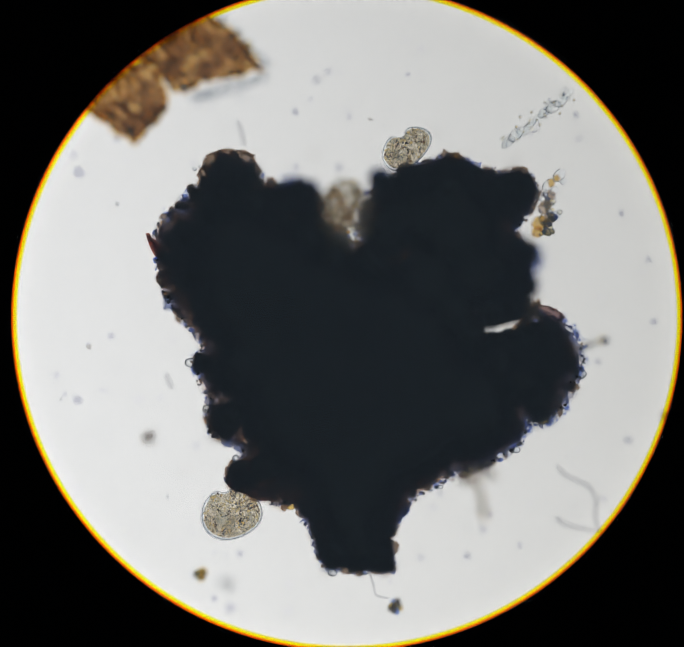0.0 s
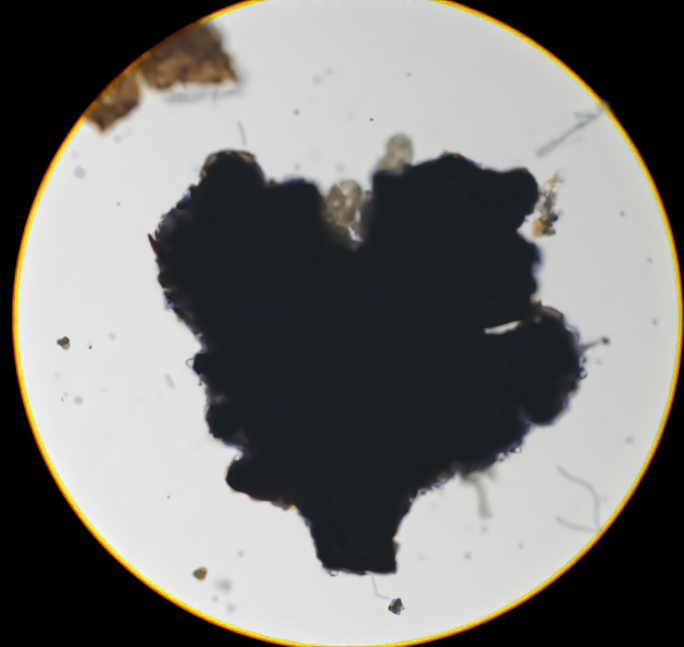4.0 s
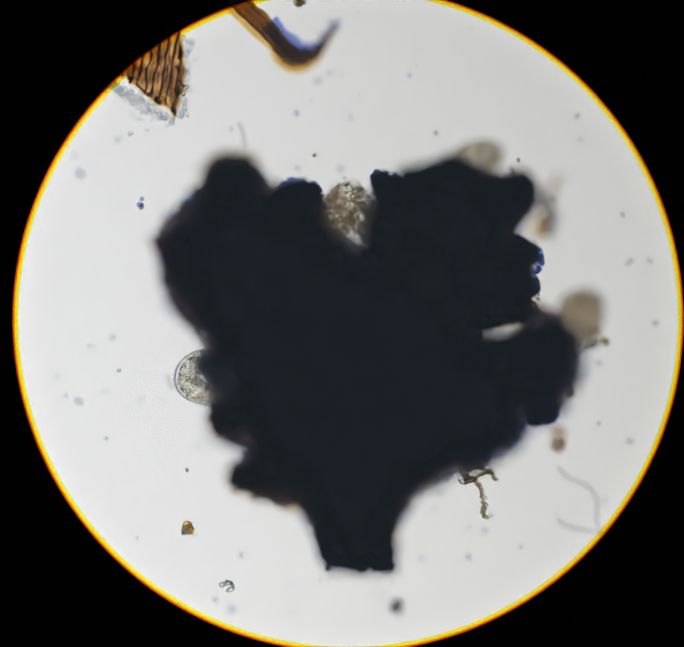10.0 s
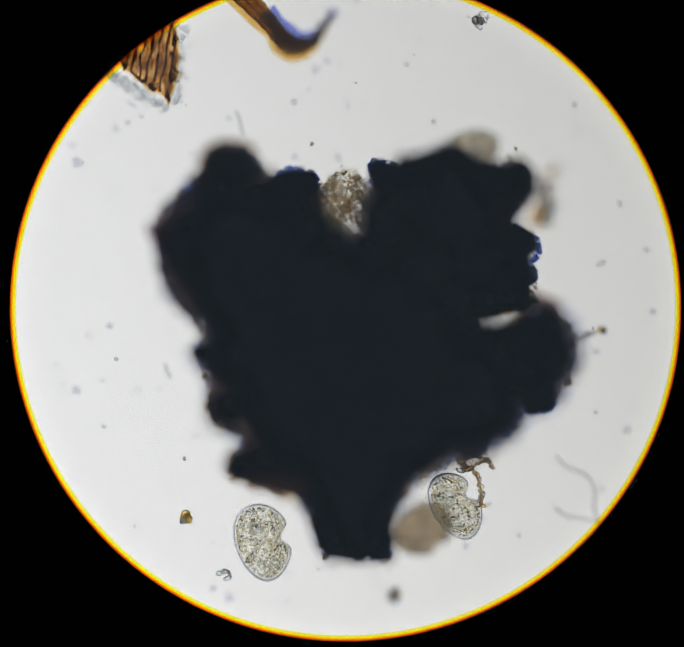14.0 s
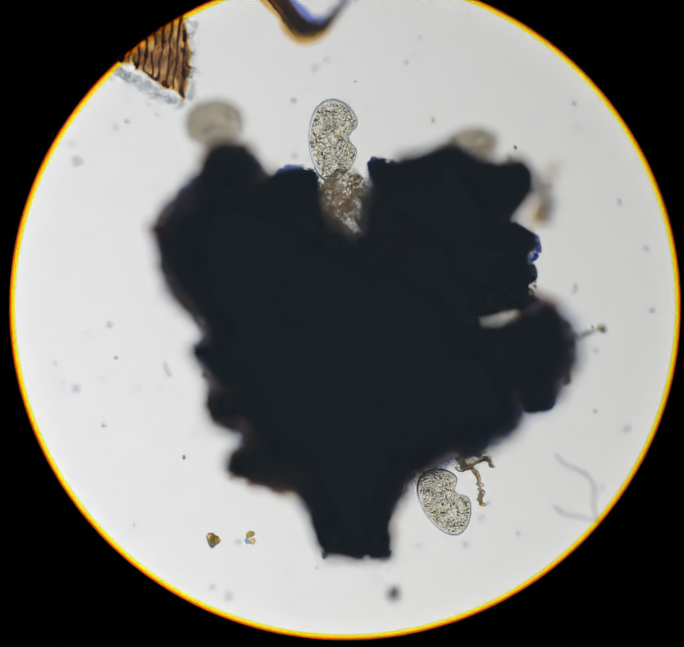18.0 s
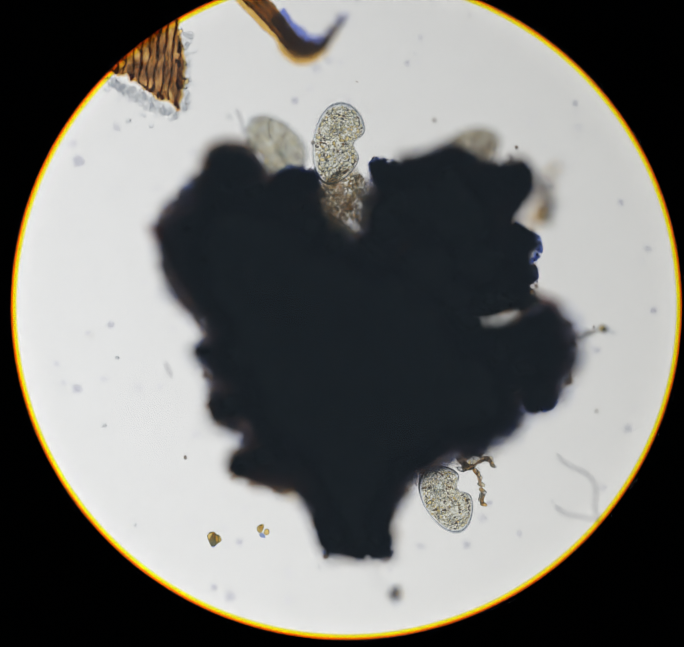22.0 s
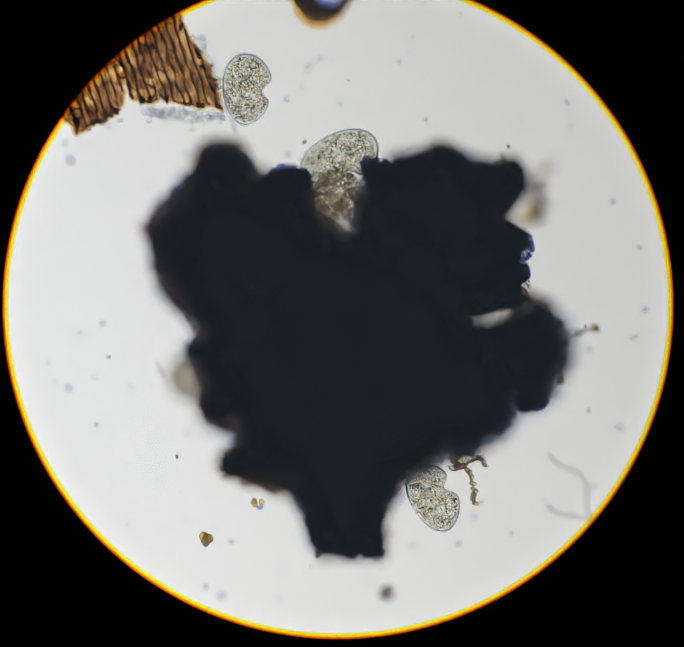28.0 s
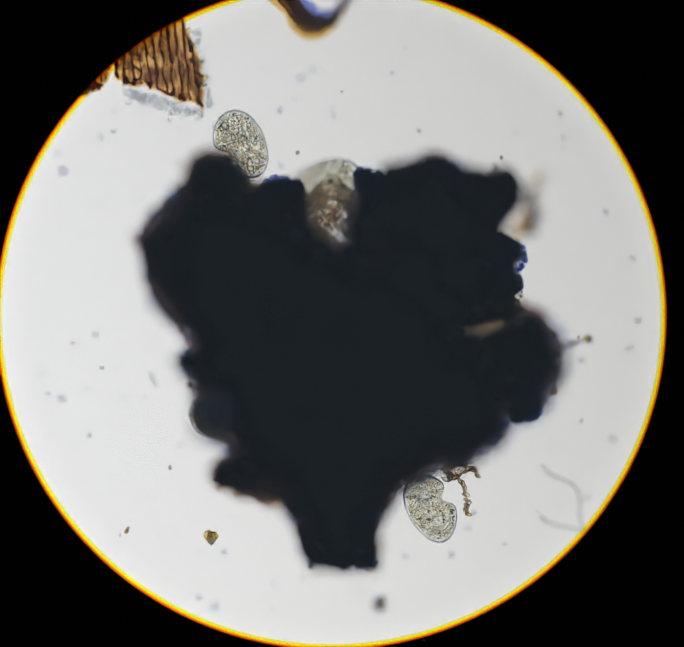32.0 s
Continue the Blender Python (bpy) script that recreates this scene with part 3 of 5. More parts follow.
for k in range(90):
    px, py, a = rim_point(pick, ALL_LOW, 4)
    s = pick.uniform(7, 19)
    crumbly = Lumps()
    crumbly.ball(spot(px - 2 * math.cos(a), py - 2 * math.sin(a), LEVEL_LOW - pick.uniform(0.001, 0.005)), (s * U, s * U * pick.uniform(0.5, 0.9), s * U * 0.6), 3, 0.5, 2.6, pick.uniform(0, 3))
    part("fringe_crumb", crumbly, BLUE_FILM if k % 3 == 0 else HUMUS_FILM, clump, "dark translucent crumb")
for x, y, r in ((500, 380, 33), (522, 366, 26), (552, 376, 32), (574, 396, 22), (478, 400, 22), (1040, 372, 22), (1190, 404, 22), (385, 600, 26), (380, 640, 20)):
    crumbly = Lumps()
    crumbly.ball(spot(x, y, LEVEL_LOW - 0.001), (r * U, r * U * 0.9, r * U * 0.5), 4, 0.5, 4.5)
    part("fringe_lobe", crumbly, HUMUS_FILM if y < 420 else BROWN_FILM, clump, "dark brown translucent lobe")

# the lip over the slit, and a grainy knob beside it
pick = random.Random(81)
for k in range(70):
    f = pick.random()
    x, y, s = 1098 + 112 * f + pick.gauss(0, 4), 742 - 24 * f + pick.gauss(0, 5), pick.uniform(5, 13)
    crumbly = Lumps()
    crumbly.ball(spot(x, y, LEVEL_HIGH - pick.uniform(0.000, 0.010)), (s * U * 1.5, s * U * 0.8, s * U * 0.5), 3, 0.45, 2.4, pick.gauss(0.1, 0.3))
    part("lip_crumb", crumbly, (HUMUS_FILM, MARGIN_BROWN, SOOT, MARGIN_GREY)[k % 4], clump, "dark brown crumb over the slit")
for k in range(44):
    x, y, s = 1208 + pick.gauss(0, 13), 706 + pick.gauss(0, 13), pick.uniform(4, 12)
    crumbly = Lumps()
    crumbly.ball(spot(x, y, LEVEL_HIGH - pick.uniform(0.000, 0.005)), (s * U, s * U * 0.8, s * U * 0.6), 3, 0.4, 2.4, pick.uniform(0, 3))
    part("knob_crumb", crumbly, (RIM_BEAD, CLEAR_GRAIN, MARGIN_BROWN, RIM_BEAD, HUMUS_FILM)[k % 5], clump, "brown translucent crumb")
for x, y, rx, ry in ((1090, 782, 34, 22), (1136, 784, 36, 20), (1178, 772, 30, 16), (1222, 758, 28, 20)):
    for k in range(3):
        crumbly = Lumps()
        crumbly.ball(spot(x + 6 * (k - 1), y + 3 * (k - 1), 0.026 + 0.002 * k), (rx * U, ry * U, 0.003), 3, 0.3, 2.6, 0.15 * k)
        part("slit_crumb", crumbly, MARGIN_BROWN if k == 2 else SOOT, clump, "dark crumb under the slit")

# fibrous strip that rises out of the slit
for k in range(9):
    strip = Lumps()
    path = curve([spot(1142 + pick.gauss(0, 5), 790 + pick.gauss(0, 4), 0.029), spot(1180 + 3 * k - 12, 764 + pick.gauss(0, 4), 0.030), spot(1208 + 3 * k - 12, 735, 0.031), spot(1232 + pick.gauss(0, 6), 694 + pick.gauss(0, 5), 0.032)])
    strip.tube(path, [pick.uniform(2, 4.2) * U for _ in path], 6)
    part("strip_fibre", strip, (MARGIN_BROWN, CLEAR_GRAIN, BROWN_FILM)[k % 3], clump, "pale brown fibre out of the slit")

# brown seam between the arms
pick = random.Random(95)
for k in range(64):
    f, s = pick.random(), pick.uniform(6, 14)
    crumbly = Lumps()
    crumbly.ball(spot(826 + 150 * f + pick.gauss(0, 3), 572 + 26 * f + pick.gauss(0, 7), pick.uniform(0.022, 0.034)), (s * U * 1.3, s * U * 0.7, s * U * 0.5), 3, 0.45, 2.4, pick.gauss(-0.2, 0.5))
    part("seam_crumb", crumbly, (HUMUS_FILM, MARGIN_BROWN, BROWN_FILM, MARGIN_BROWN)[k % 4], clump, "dark brown crumb in the seam")
for row in ((850, 600, 40), (868, 588, 34), (908, 616, 36), (955, 614, 36), (1084, 768, 34), (1084, 792, 30)):
    lobes("under_lump", [row], 0.012, 0.0012, 0.0014, 150, "", 0.3)
seam = Lumps()
for k in range(46):
    f, s = pick.random(), pick.uniform(2.5, 6)
    x, y = (732 + 110 * f, 505 + 62 * f) if k % 3 else (900 + 50 * f, 582 + 18 * f)
    seam.ball(spot(x + pick.gauss(0, 6), y + pick.gauss(0, 5), LEVEL_LOW + pick.gauss(0, 0.001)), (s * U * 1.3, s * U * 0.8, s * U * 0.7), 2, 0.4, 1.8, pick.uniform(0, 3))
part("seam_grains", seam, CLEAR_GRAIN, clump, "clear and amber grains along the seam", "stuff")
shard = Lumps()
shard.slab([(v.x, v.y) for v in (spot(752, 514, 0), spot(796, 524, 0), spot(782, 546, 0))], 0.029, 0.0305)
part("clear_shard", shard, FAINT, clump, "clear three-cornered shard", smooth=False)
edge = Lumps()
for p, q in (((752, 514), (796, 524)), ((796, 524), (780, 548))):
    edge.tube([spot(*p, 0.0308), spot(*q, 0.0308)], 2.2 * U, 6)
part("shard_edge", edge, TENDRIL, clump, "dark edge of the shard")
# translucent mass in the cleft
mass, pick, taken = Lumps(), random.Random(7), []
for _ in range(7000):
    a, d, s = pick.uniform(0, 6.283), math.sqrt(pick.random()), pick.choice((1.8, 2.2, 2.6, 3.2, 4.2, 5.4))
    x, y, layer = 795 + 58 * d * math.cos(a), 490 + 78 * d * math.sin(a), pick.randrange(3)
    along = (x - 800) * 0.66 + (y - 530) * 0.75
    if -4 < along < 44 and abs((x - 800) * 0.75 - (y - 530) * 0.66) < 9:
        continue
    if noise.noise(Vector((x, y, layer * 40)) / 24) < -0.14 or any(k == layer and (x - p) ** 2 + (y - q) ** 2 < (0.72 * (s + r)) ** 2 for p, q, r, k in taken):
        continue
    taken.append((x, y, s, layer))
    mass.ball(spot(x, y, LEVEL_HIGH + 0.001 - 0.005 * layer + pick.uniform(-0.001, 0.001)), (s * U * pick.uniform(1, 1.7), s * U * pick.uniform(0.5, 0.9), s * U * 0.7), 2, 0.5, 1.8, pick.uniform(0, 3))
for k in range(60):
    f, s = pick.random(), pick.uniform(4, 12)
    crumbly = Lumps()
    crumbly.ball(spot(728 + 26 * f * f + pick.gauss(0, 8), 450 + 100 * f + pick.gauss(0, 6), LEVEL_HIGH - pick.uniform(0.001, 0.015)), (s * U, s * U * 0.7, s * U * 0.5), 3, 0.45, 2.4, pick.uniform(0, 3))
    part("cleft_crumb", crumbly, (HUMUS_FILM, BROWN_FILM, HUMUS_FILM, MARGIN_BROWN)[k % 4], clump, "dark brown crumb in the cleft")
for k in range(7):
    s, gel = pick.uniform(9, 16), Lumps()
    gel.ball(spot(766 + 9 * (k % 5) + pick.gauss(0, 6), 444 + 14 * k, 0.038 + pick.uniform(-0.003, 0.003)), (s * U, s * U * 0.8, s * U * 0.4), 3, 0.4, 2.4, pick.uniform(0, 3))
    part("gel_lump", gel, MARGIN_BROWN, clump, "brown gel lump")
part("pale_mass", mass, PALE_GRAIN, clump, "pale brown grainy mass in the cleft", "stuff")
# flakes, beads and threads on the rim
for k in range(7):
    flake = Lumps()
    path = curve([spot(336 + 2 * k, 535 + 3 * k + pick.gauss(0, 3), 0.03), spot(348 + 3 * k, 565 + pick.gauss(0, 3), 0.03), spot(364 + 5 * k, 592 + pick.gauss(0, 4), 0.03), spot(386 + 6 * k, 606 + pick.gauss(0, 5), 0.03)])
    flake.tube(path, [(2.6 + 3.6 * i / len(path) + pick.uniform(-0.8, 1.0)) * U for i in range(len(path))], 7)
    part("rust_flake", flake, RUST, clump, "rust red fibrous flake")
for x, y, rx, ry in ((552, 1108, 36, 20), (594, 1130, 40, 15), (1255, 718, 36, 14)):
    flake = Lumps()
    flake.ball(spot(x, y, LEVEL_LOW), (rx * U, ry * U, 0.004), 4, 0.4, 4.5, -0.3)
    part("brown_flake", flake, PLUM, clump, "purplish brown translucent flake")
for x, y, r, m in ((735, 1238, 10, AMBER), (731, 1272, 8, BUBBLE), (1243, 962, 13, AMBER), (762, 1313, 11, BUBBLE), (436, 832, 13, BUBBLE), (476, 938, 12, BUBBLE),
                   (1332, 858, 13, BUBBLE), (875, 1298, 15, AMBER), (1184, 1032, 9, BUBBLE), (772, 523, 8, AMBER), (667, 1162, 9, AMBER), (540, 1050, 8, BUBBLE),
                   (446, 388, 5, BUBBLE), (458, 382, 4, BUBBLE), (838, 1312, 7, BUBBLE), (1043, 362, 12, AMBER), (1010, 1117, 6, BUBBLE), (440, 437, 9, AMBER)):
    bead = Lumps()
    bead.ball(spot(x, y, LEVEL_LOW), (r * U, r * U * 0.85, r * U * 0.8), 3, 0.12, 2.0)
    part("bead", bead, m, clump, "amber bead" if m == AMBER else "clear bead")
cluster, blue, pick = Lumps(), Lumps(), random.Random(9)
for k in range(74):
    f = pick.random()
    s, x, y = pick.uniform(4, 8), 1246 + 16 * math.sin(3.1 * f) + pick.gauss(0, 9), 448 + 92 * f + pick.gauss(0, 5)
    (blue if k % 9 == 0 else cluster).ball(spot(x, y, LEVEL_LOW + pick.uniform(-0.002, 0.002)), (s * U, s * U * 0.9, s * U), 2, 0.15)
part("grain_crust", cluster, RIM_BEAD, clump, "cluster of clear and amber grains", "stuff")
part("dark_grains", blue, BLUE_FILM, clump, "dark bluish grains in the cluster", "stuff")
for x, y, r in ((1238, 512, 19), (1248, 474, 17), (1232, 532, 15), (1256, 500, 14), (1262, 448, 12), (1264, 420, 9), (1276, 408, 7)):
    crumbly = Lumps()
    crumbly.ball(spot(x, y, LEVEL_LOW - 0.003), (r * U, r * U * 0.8, r * U * 0.5), 3, 0.35, 2.4, x)
    part("gel_lump", crumbly, AMBER_GEL if y > 505 or r < 10 else SMOKE_GEL, clump, "amber or grey brown gel lump")
for x, y, rx, ry in ((1256, 424, 17, 10), (1282, 402, 18, 12), (1270, 438, 12, 8), (1292, 416, 9, 6)):
    pod = Lumps()
    pod.ball(spot(x, y, LEVEL_LOW), (rx * U, ry * U, 7 * U), 3, 0.15, turn=0.8)
    part("paired_bead", pod, FAINT, clump, "clear oval bead")


def chain(name, points, size, z, material, label, seed):
    pick, line = random.Random(seed), Lumps()
    for p in curve([spot(x, y, z) for x, y in points], 3):
        s = 1.15 * size * pick.uniform(0.6, 1.1)
        line.ball(p + Vector((pick.gauss(0, 2) * U, pick.gauss(0, 2) * U, 0)), (s * U * 1.4, s * U * 0.75, s * U * 0.6), 3, 0.45, 1.8, pick.uniform(0, 3))
    thing = part(name, line, material, clump, label)
    if size < 8:
        core = Lumps()
        core.tube(curve([spot(x, y, z - 0.001) for x, y in points], 5), [size * U * pick.uniform(0.3, 0.6) for _ in curve([spot(x, y, z) for x, y in points], 5)], 8)
        part("core", core, MARGIN_BROWN, thing, "brown translucent core")
    return thing


chain("tendril", [(1065, 1092), (1085, 1100), (1100, 1125), (1108, 1160), (1108, 1182)], 6, LEVEL_HIGH, CLEAR_GRAIN, "grey brown crumbly tendril", 3)
chain("tendril", [(1060, 1100), (1090, 1092), (1120, 1080), (1130, 1095)], 7, LEVEL_HIGH, CLEAR_GRAIN, "grey brown crumbly tendril", 5)
chain("tendril", [(1056, 1086), (1080, 1074), (1104, 1072)], 9, 0.042, BROWN_FILM, "brown crumbly lump", 8)
chain("spur", [(1338, 797), (1352, 790), (1368, 784)], 5, 0.040, BUBBLE, "clear beaded spur", 6)
ball = Lumps()
ball.ball(spot(1384, 780, 0.040), (10 * U, 9 * U, 9 * U), 3, 0.1)
part("spur_tip", ball, AMBER, clump, "dark bead at the tip")
ball = Lumps()
ball.ball(spot(1389, 782, 0.039), (8 * U, 9 * U, 7 * U), 3, 0.1)
part("spur_tip", ball, BLUE_FILM, clump, "dark bluish bead at the tip")
stalk = Lumps()
stalk.tube(curve([spot(845, 1310, 0.03), spot(856, 1340, 0.03), spot(862, 1364, 0.03), spot(890, 1372, 0.03)]), 3 * U, 6)
part("stalk", stalk, THREAD, clump, "thin clear stalk")
for i in range(12):
    knob = Lumps()
    a, d = i * 2.4, 4.4 * math.sqrt(i)
    knob.ball(spot(906 + d * math.cos(a), 1390 + d * math.sin(a), 0.034 + rng.uniform(-0.002, 0.002)), (7.5 * U, 6 * U, 6 * U), 2, 0.4, turn=a)
    part("stalk_knob", knob, (AMBER, TENDRIL, TENDRIL, MARGIN_BLUE)[i % 4], clump, "amber and dark bead of the knob on the stalk")


# ---- swimming ciliates ----
def bean(p, long, wide, notch, depth):
    """A point of the unit ball on or in a kidney-shaped cell whose notch is on its +y side."""
    x, y, z = p
    dent = depth * math.exp(-((x - notch) / 0.22) ** 2) * max(0.0, y) ** 1.5
    plump = 1 - 0.10 * x
    return Vector((x * long, (y * plump - dent - 0.10 * x * x) * wide, z * plump * wide * 0.62))


def ciliate(long, wide, notch, depth, seed, label, count=330, brown=0, grain=1.0):
    pick = random.Random(seed)
    cell = tagged(new("ciliate"), label, "ciliate", "swimming ciliates")
    verts, faces = ICO[5]
    skin = Lumps()
    skin.add([bean(p, long * U, wide * U, notch, depth) for p in verts], faces)
    skin.add([bean(Vector(p) * 0.955, long * U, wide * U, notch, depth) for p in verts], [tuple(reversed(f)) for f in faces])
    part("membrane", skin, MEMBRANE, cell, "thin clear cell skin")
    plasm = Lumps()
    plasm.add([bean(Vector(p) * 0.90, long * U, wide * U, notch, depth) for p in ICO[4][0]], ICO[4][1])
    inner = part("plasm", plasm, (PLASM, BROWN_PLASM, DARK_PLASM)[brown], cell, "brownish cell plasm" if brown else "faintly yellowish cell plasm")
    grains, beads, taken = Lumps(), Lumps(), []

    def crowd_of(p):
        return noise.noise(bean(p, long, wide, notch, depth) * 0.042 + Vector((seed, 0, 0)))

    for k in range(count * 12):
        p, layer = Vector((pick.uniform(-1, 1), pick.uniform(-1, 1), 0.0)), 0
        dark = pick.random() < (0.46 if crowd_of(p) > 0.08 else 0.08)
        s = pick.uniform(1.6, 3.3) if dark else grain * pick.choice((1.9, 2.3, 2.6, 3.0, 3.4, 4.0, 5.2))
        at = bean(p, long, wide, notch, depth)
        if p.length > 0.89 or crowd_of(p) < -0.10 and pick.random() < 0.72:
            continue
        if any(m == layer and (at.x - x) ** 2 + (at.y - y) ** 2 < (0.70 * (s + r)) ** 2 for x, y, r, m in taken):
            continue
        taken.append((at.x, at.y, s, layer))
        at.z = pick.uniform(-0.15, 0.15) * wide * math.sqrt(1 - p.length_squared)
        kind = grains if dark else beads
        kind.ball(at * U, (s * U * pick.uniform(1.0, 1.4), s * U * pick.uniform(0.65, 0.95), s * U * 0.8), 2, 0.35, 1.6, pick.uniform(0, 3))
    part("granules", grains, GRANULE, inner, "yellowish food granules", "stuff")
    part("droplets", beads, DROPLET, inner, "bright clear droplets", "stuff")
    for x, y, r in ((-0.35, -0.1, 14), (0.55, -0.25, 9)):
        drop = Lumps()
        drop.ball(bean((x, y, 0.35), long * U, wide * U, notch, depth), (r * U, r * U, r * U * 0.6), 3)
        part("vacuole", drop, VACUOLE, inner, "clear round vacuole")
    return cell


def swim(thing, rows):
    """Rows of seconds, place in the field, heading in degrees, height, roll and pitch."""
    rows = [(*r, 0, 0)[:7] for r in rows]
    rows = [(0.0, *rows[0][1:])] * (rows[0][0] > 0) + list(rows) + [(32.0, *rows[-1][1:])] * (rows[-1][0] < 32)
    rows = [(t, x, y, a, z if math.hypot(x - 795, y - 729) < 800 or thing in (tissue, strand) else 0.016, roll, pitch) for t, x, y, a, z, roll, pitch in rows]
    walk(thing, [(t, Matrix.Translation(place(t, x, y, z)) @ pose(0, 0, 0, 0, 0, a) @ pose(0, 0, 0, 0, pitch, 0) @ pose(0, 0, 0, roll, 0, 0)) for t, x, y, a, z, roll, pitch in rows])


big = ciliate(97, 60, -0.08, 0.46, 11, "large kidney-shaped clear ciliate full of yellowish granules", 400, grain=1.2)
round_cell = ciliate(72, 61, -0.1, 0.20, 12, "rounded brownish ciliate full of yellowish granules", brown=1)
small = ciliate(64, 42, 0.1, 0.40, 13, "small brownish peanut-shaped ciliate full of granules", 260, 1)
resting = ciliate(83, 56, -0.12, 0.5, 14, "kidney-shaped clear ciliate resting against the clump")
emerger = ciliate(92, 66, 0.0, 0.42, 18, "large bean-shaped ciliate full of yellowish granules")
visitor = ciliate(72, 57, -0.1, 0.12, 17, "nearly round brownish ciliate full of granules", 300, 1)
dasher = ciliate(95, 60, -0.05, 0.34, 19, "large brownish ciliate darting through the water", brown=1)
passer = copy_thing(round_cell, pose(0, 0, 0))
rover = ciliate(84, 58, 0.05, 0.44, 15, "oval clear ciliate packed with round yellowish granules", grain=1.5)
hoverer = ciliate(76, 62, -0.1, 0.22, 20, "rounded dark brown ciliate swimming near the clump", brown=2)
drifter = ciliate(72, 58, 0.1, 0.26, 21, "oval brown ciliate packed with granules", brown=1, grain=1.7)
leaver = ciliate(80, 60, -0.1, 0.36, 16, "pale kidney-shaped ciliate swimming away")

# ---- torn plant tissue and strand at the rim of the field ----
tissue = tagged(new("tissue_fragment"), "torn brown piece of plant tissue with rows of cells", "plant fragment")
# in steps from its lower right corner, in the pose that it has at 28 s
PIECES = ([(0, 0), (-14, -62), (-44, -122), (-82, -182), (-112, -245), (-260, -300), (-330, -180), (-232, -100), (-216, -52), (-205, -22), (-165, -14), (-140, -22), (-110, -18), (-60, -8)],
          [(-224, -74), (-226, -10), (-250, 15), (-300, 38), (-332, 54), (-356, 20), (-420, -60), (-340, -160), (-245, -105)])
pick = random.Random(21)
for outline in PIECES:
    pts = []
    for i, p in enumerate(outline):
        q = outline[(i + 1) % len(outline)]
        for k in range(6):
            f = k / 6
            pts.append(((p[0] * (1 - f) + q[0] * f + pick.gauss(0, 3.2)) * U, -(p[1] * (1 - f) + q[1] * f + pick.gauss(0, 3.2)) * U))
    sheet = Lumps()
    sheet.slab(pts[::-1], -0.003, 0.001)
    flat = part("tissue_sheet", sheet, TISSUE_SHEET, tissue, "brown translucent sheet", smooth=False)
    rim = Lumps()
    rim.tube([(x, y, 0) for x, y in pts] + [(pts[0][0], pts[0][1], 0)], [(4.0 + 3 * noise.noise(Vector((x * 130, y * 130, 0)))) * U for x, y in pts + pts[:1]], 6)
    part("torn_edge", rim, TISSUE_CELL, flat, "golden torn edge")
    tilt = math.radians(-72)

    def inside(x, y):
        hit = False
        for k in range(len(outline)):
            (x1, y1), (x2, y2) = outline[k], outline[(k + 1) % len(outline)]
            if (y1 > y) != (y2 > y) and x < (x2 - x1) * (y - y1) / (y2 - y1) + x1:
                hit = not hit
        return hit

    def along(i, f):
        """The middle of column i, f steps along it."""
        sway = 7 * noise.noise(Vector((i * 3.1, f / 34, 0)))
        return (-190 + (i * 22 + sway) * math.sin(-tilt) + f * math.cos(tilt), -130 + (i * 22 + sway) * math.cos(tilt) - f * math.sin(tilt))

    walls = Lumps()
    for i in range(-17, 18):
        run = []
        for f in range(-440, 441, 8):
            x, y = along(i + 0.5, f)
            if inside(x, y):
                run.append((x * U, -y * U, 0.0012))
            if (not inside(x, y) or f == 440) and run:
                if len(run) > 2:
                    walls.tube(run, [(3.0 + 3.0 * noise.noise(Vector((p[0] * 160, p[1] * 160, i)))) * U for p in run], 6)
                run = []
        for f in range(-440, 441, 9):
            f += pick.uniform(-4, 4)
            x, y = along(i, f)
            if not inside(x, y):
                continue
            if pick.random() < 0.04:
                (x1, y1), (x2, y2) = along(i - 0.5, f), along(i + 0.5, f + pick.gauss(0, 6))
                walls.tube([(x1 * U, -y1 * U, 0.0012), ((x1 + x2) / 2 * U, -(y1 + y2) / 2 * U, 0.0012), (x2 * U, -y2 * U, 0.0012)], [3 * U, 2.2 * U, 3 * U], 6)
            elif noise.noise(Vector((x, y, 7)) / 34) > 0.12:
                cell = Lumps()
                cell.ball(((x + pick.gauss(0, 5)) * U, -(y + pick.gauss(0, 3)) * U, 0.0015), (pick.uniform(5, 10) * U, pick.uniform(3, 6) * U, 0.0011), 2, 0.5, 2.0, tilt + pick.gauss(0, 0.5))
                part("tissue_cell", cell, GOLD, flat)
    for k in range(30):
        (x1, y1), (x2, y2) = (lambda q: (outline[q], outline[(q + 1) % len(outline)]))(pick.randrange(len(outline)))
        f, deep = pick.random(), pick.uniform(0.02, 0.10)
        x, y = x1 + (x2 - x1) * f, y1 + (y2 - y1) * f
        x, y = x + (-170 - x) * deep, y + (-110 - y) * deep
        if inside(x, y):
            blot = Lumps()
            blot.ball((x * U, -y * U, 0.0022), (pick.uniform(5, 10) * U, pick.uniform(2, 5) * U, 0.001), 3, 0.5, 2.4, tilt + pick.gauss(0, 0.5))
            part("dark_flake", blot, TISSUE_WALL, flat, "dark brown flake")
    part("wall_net", walls, TISSUE_WALL, flat, "dark cell walls", "stuff")
fringe = Lumps()
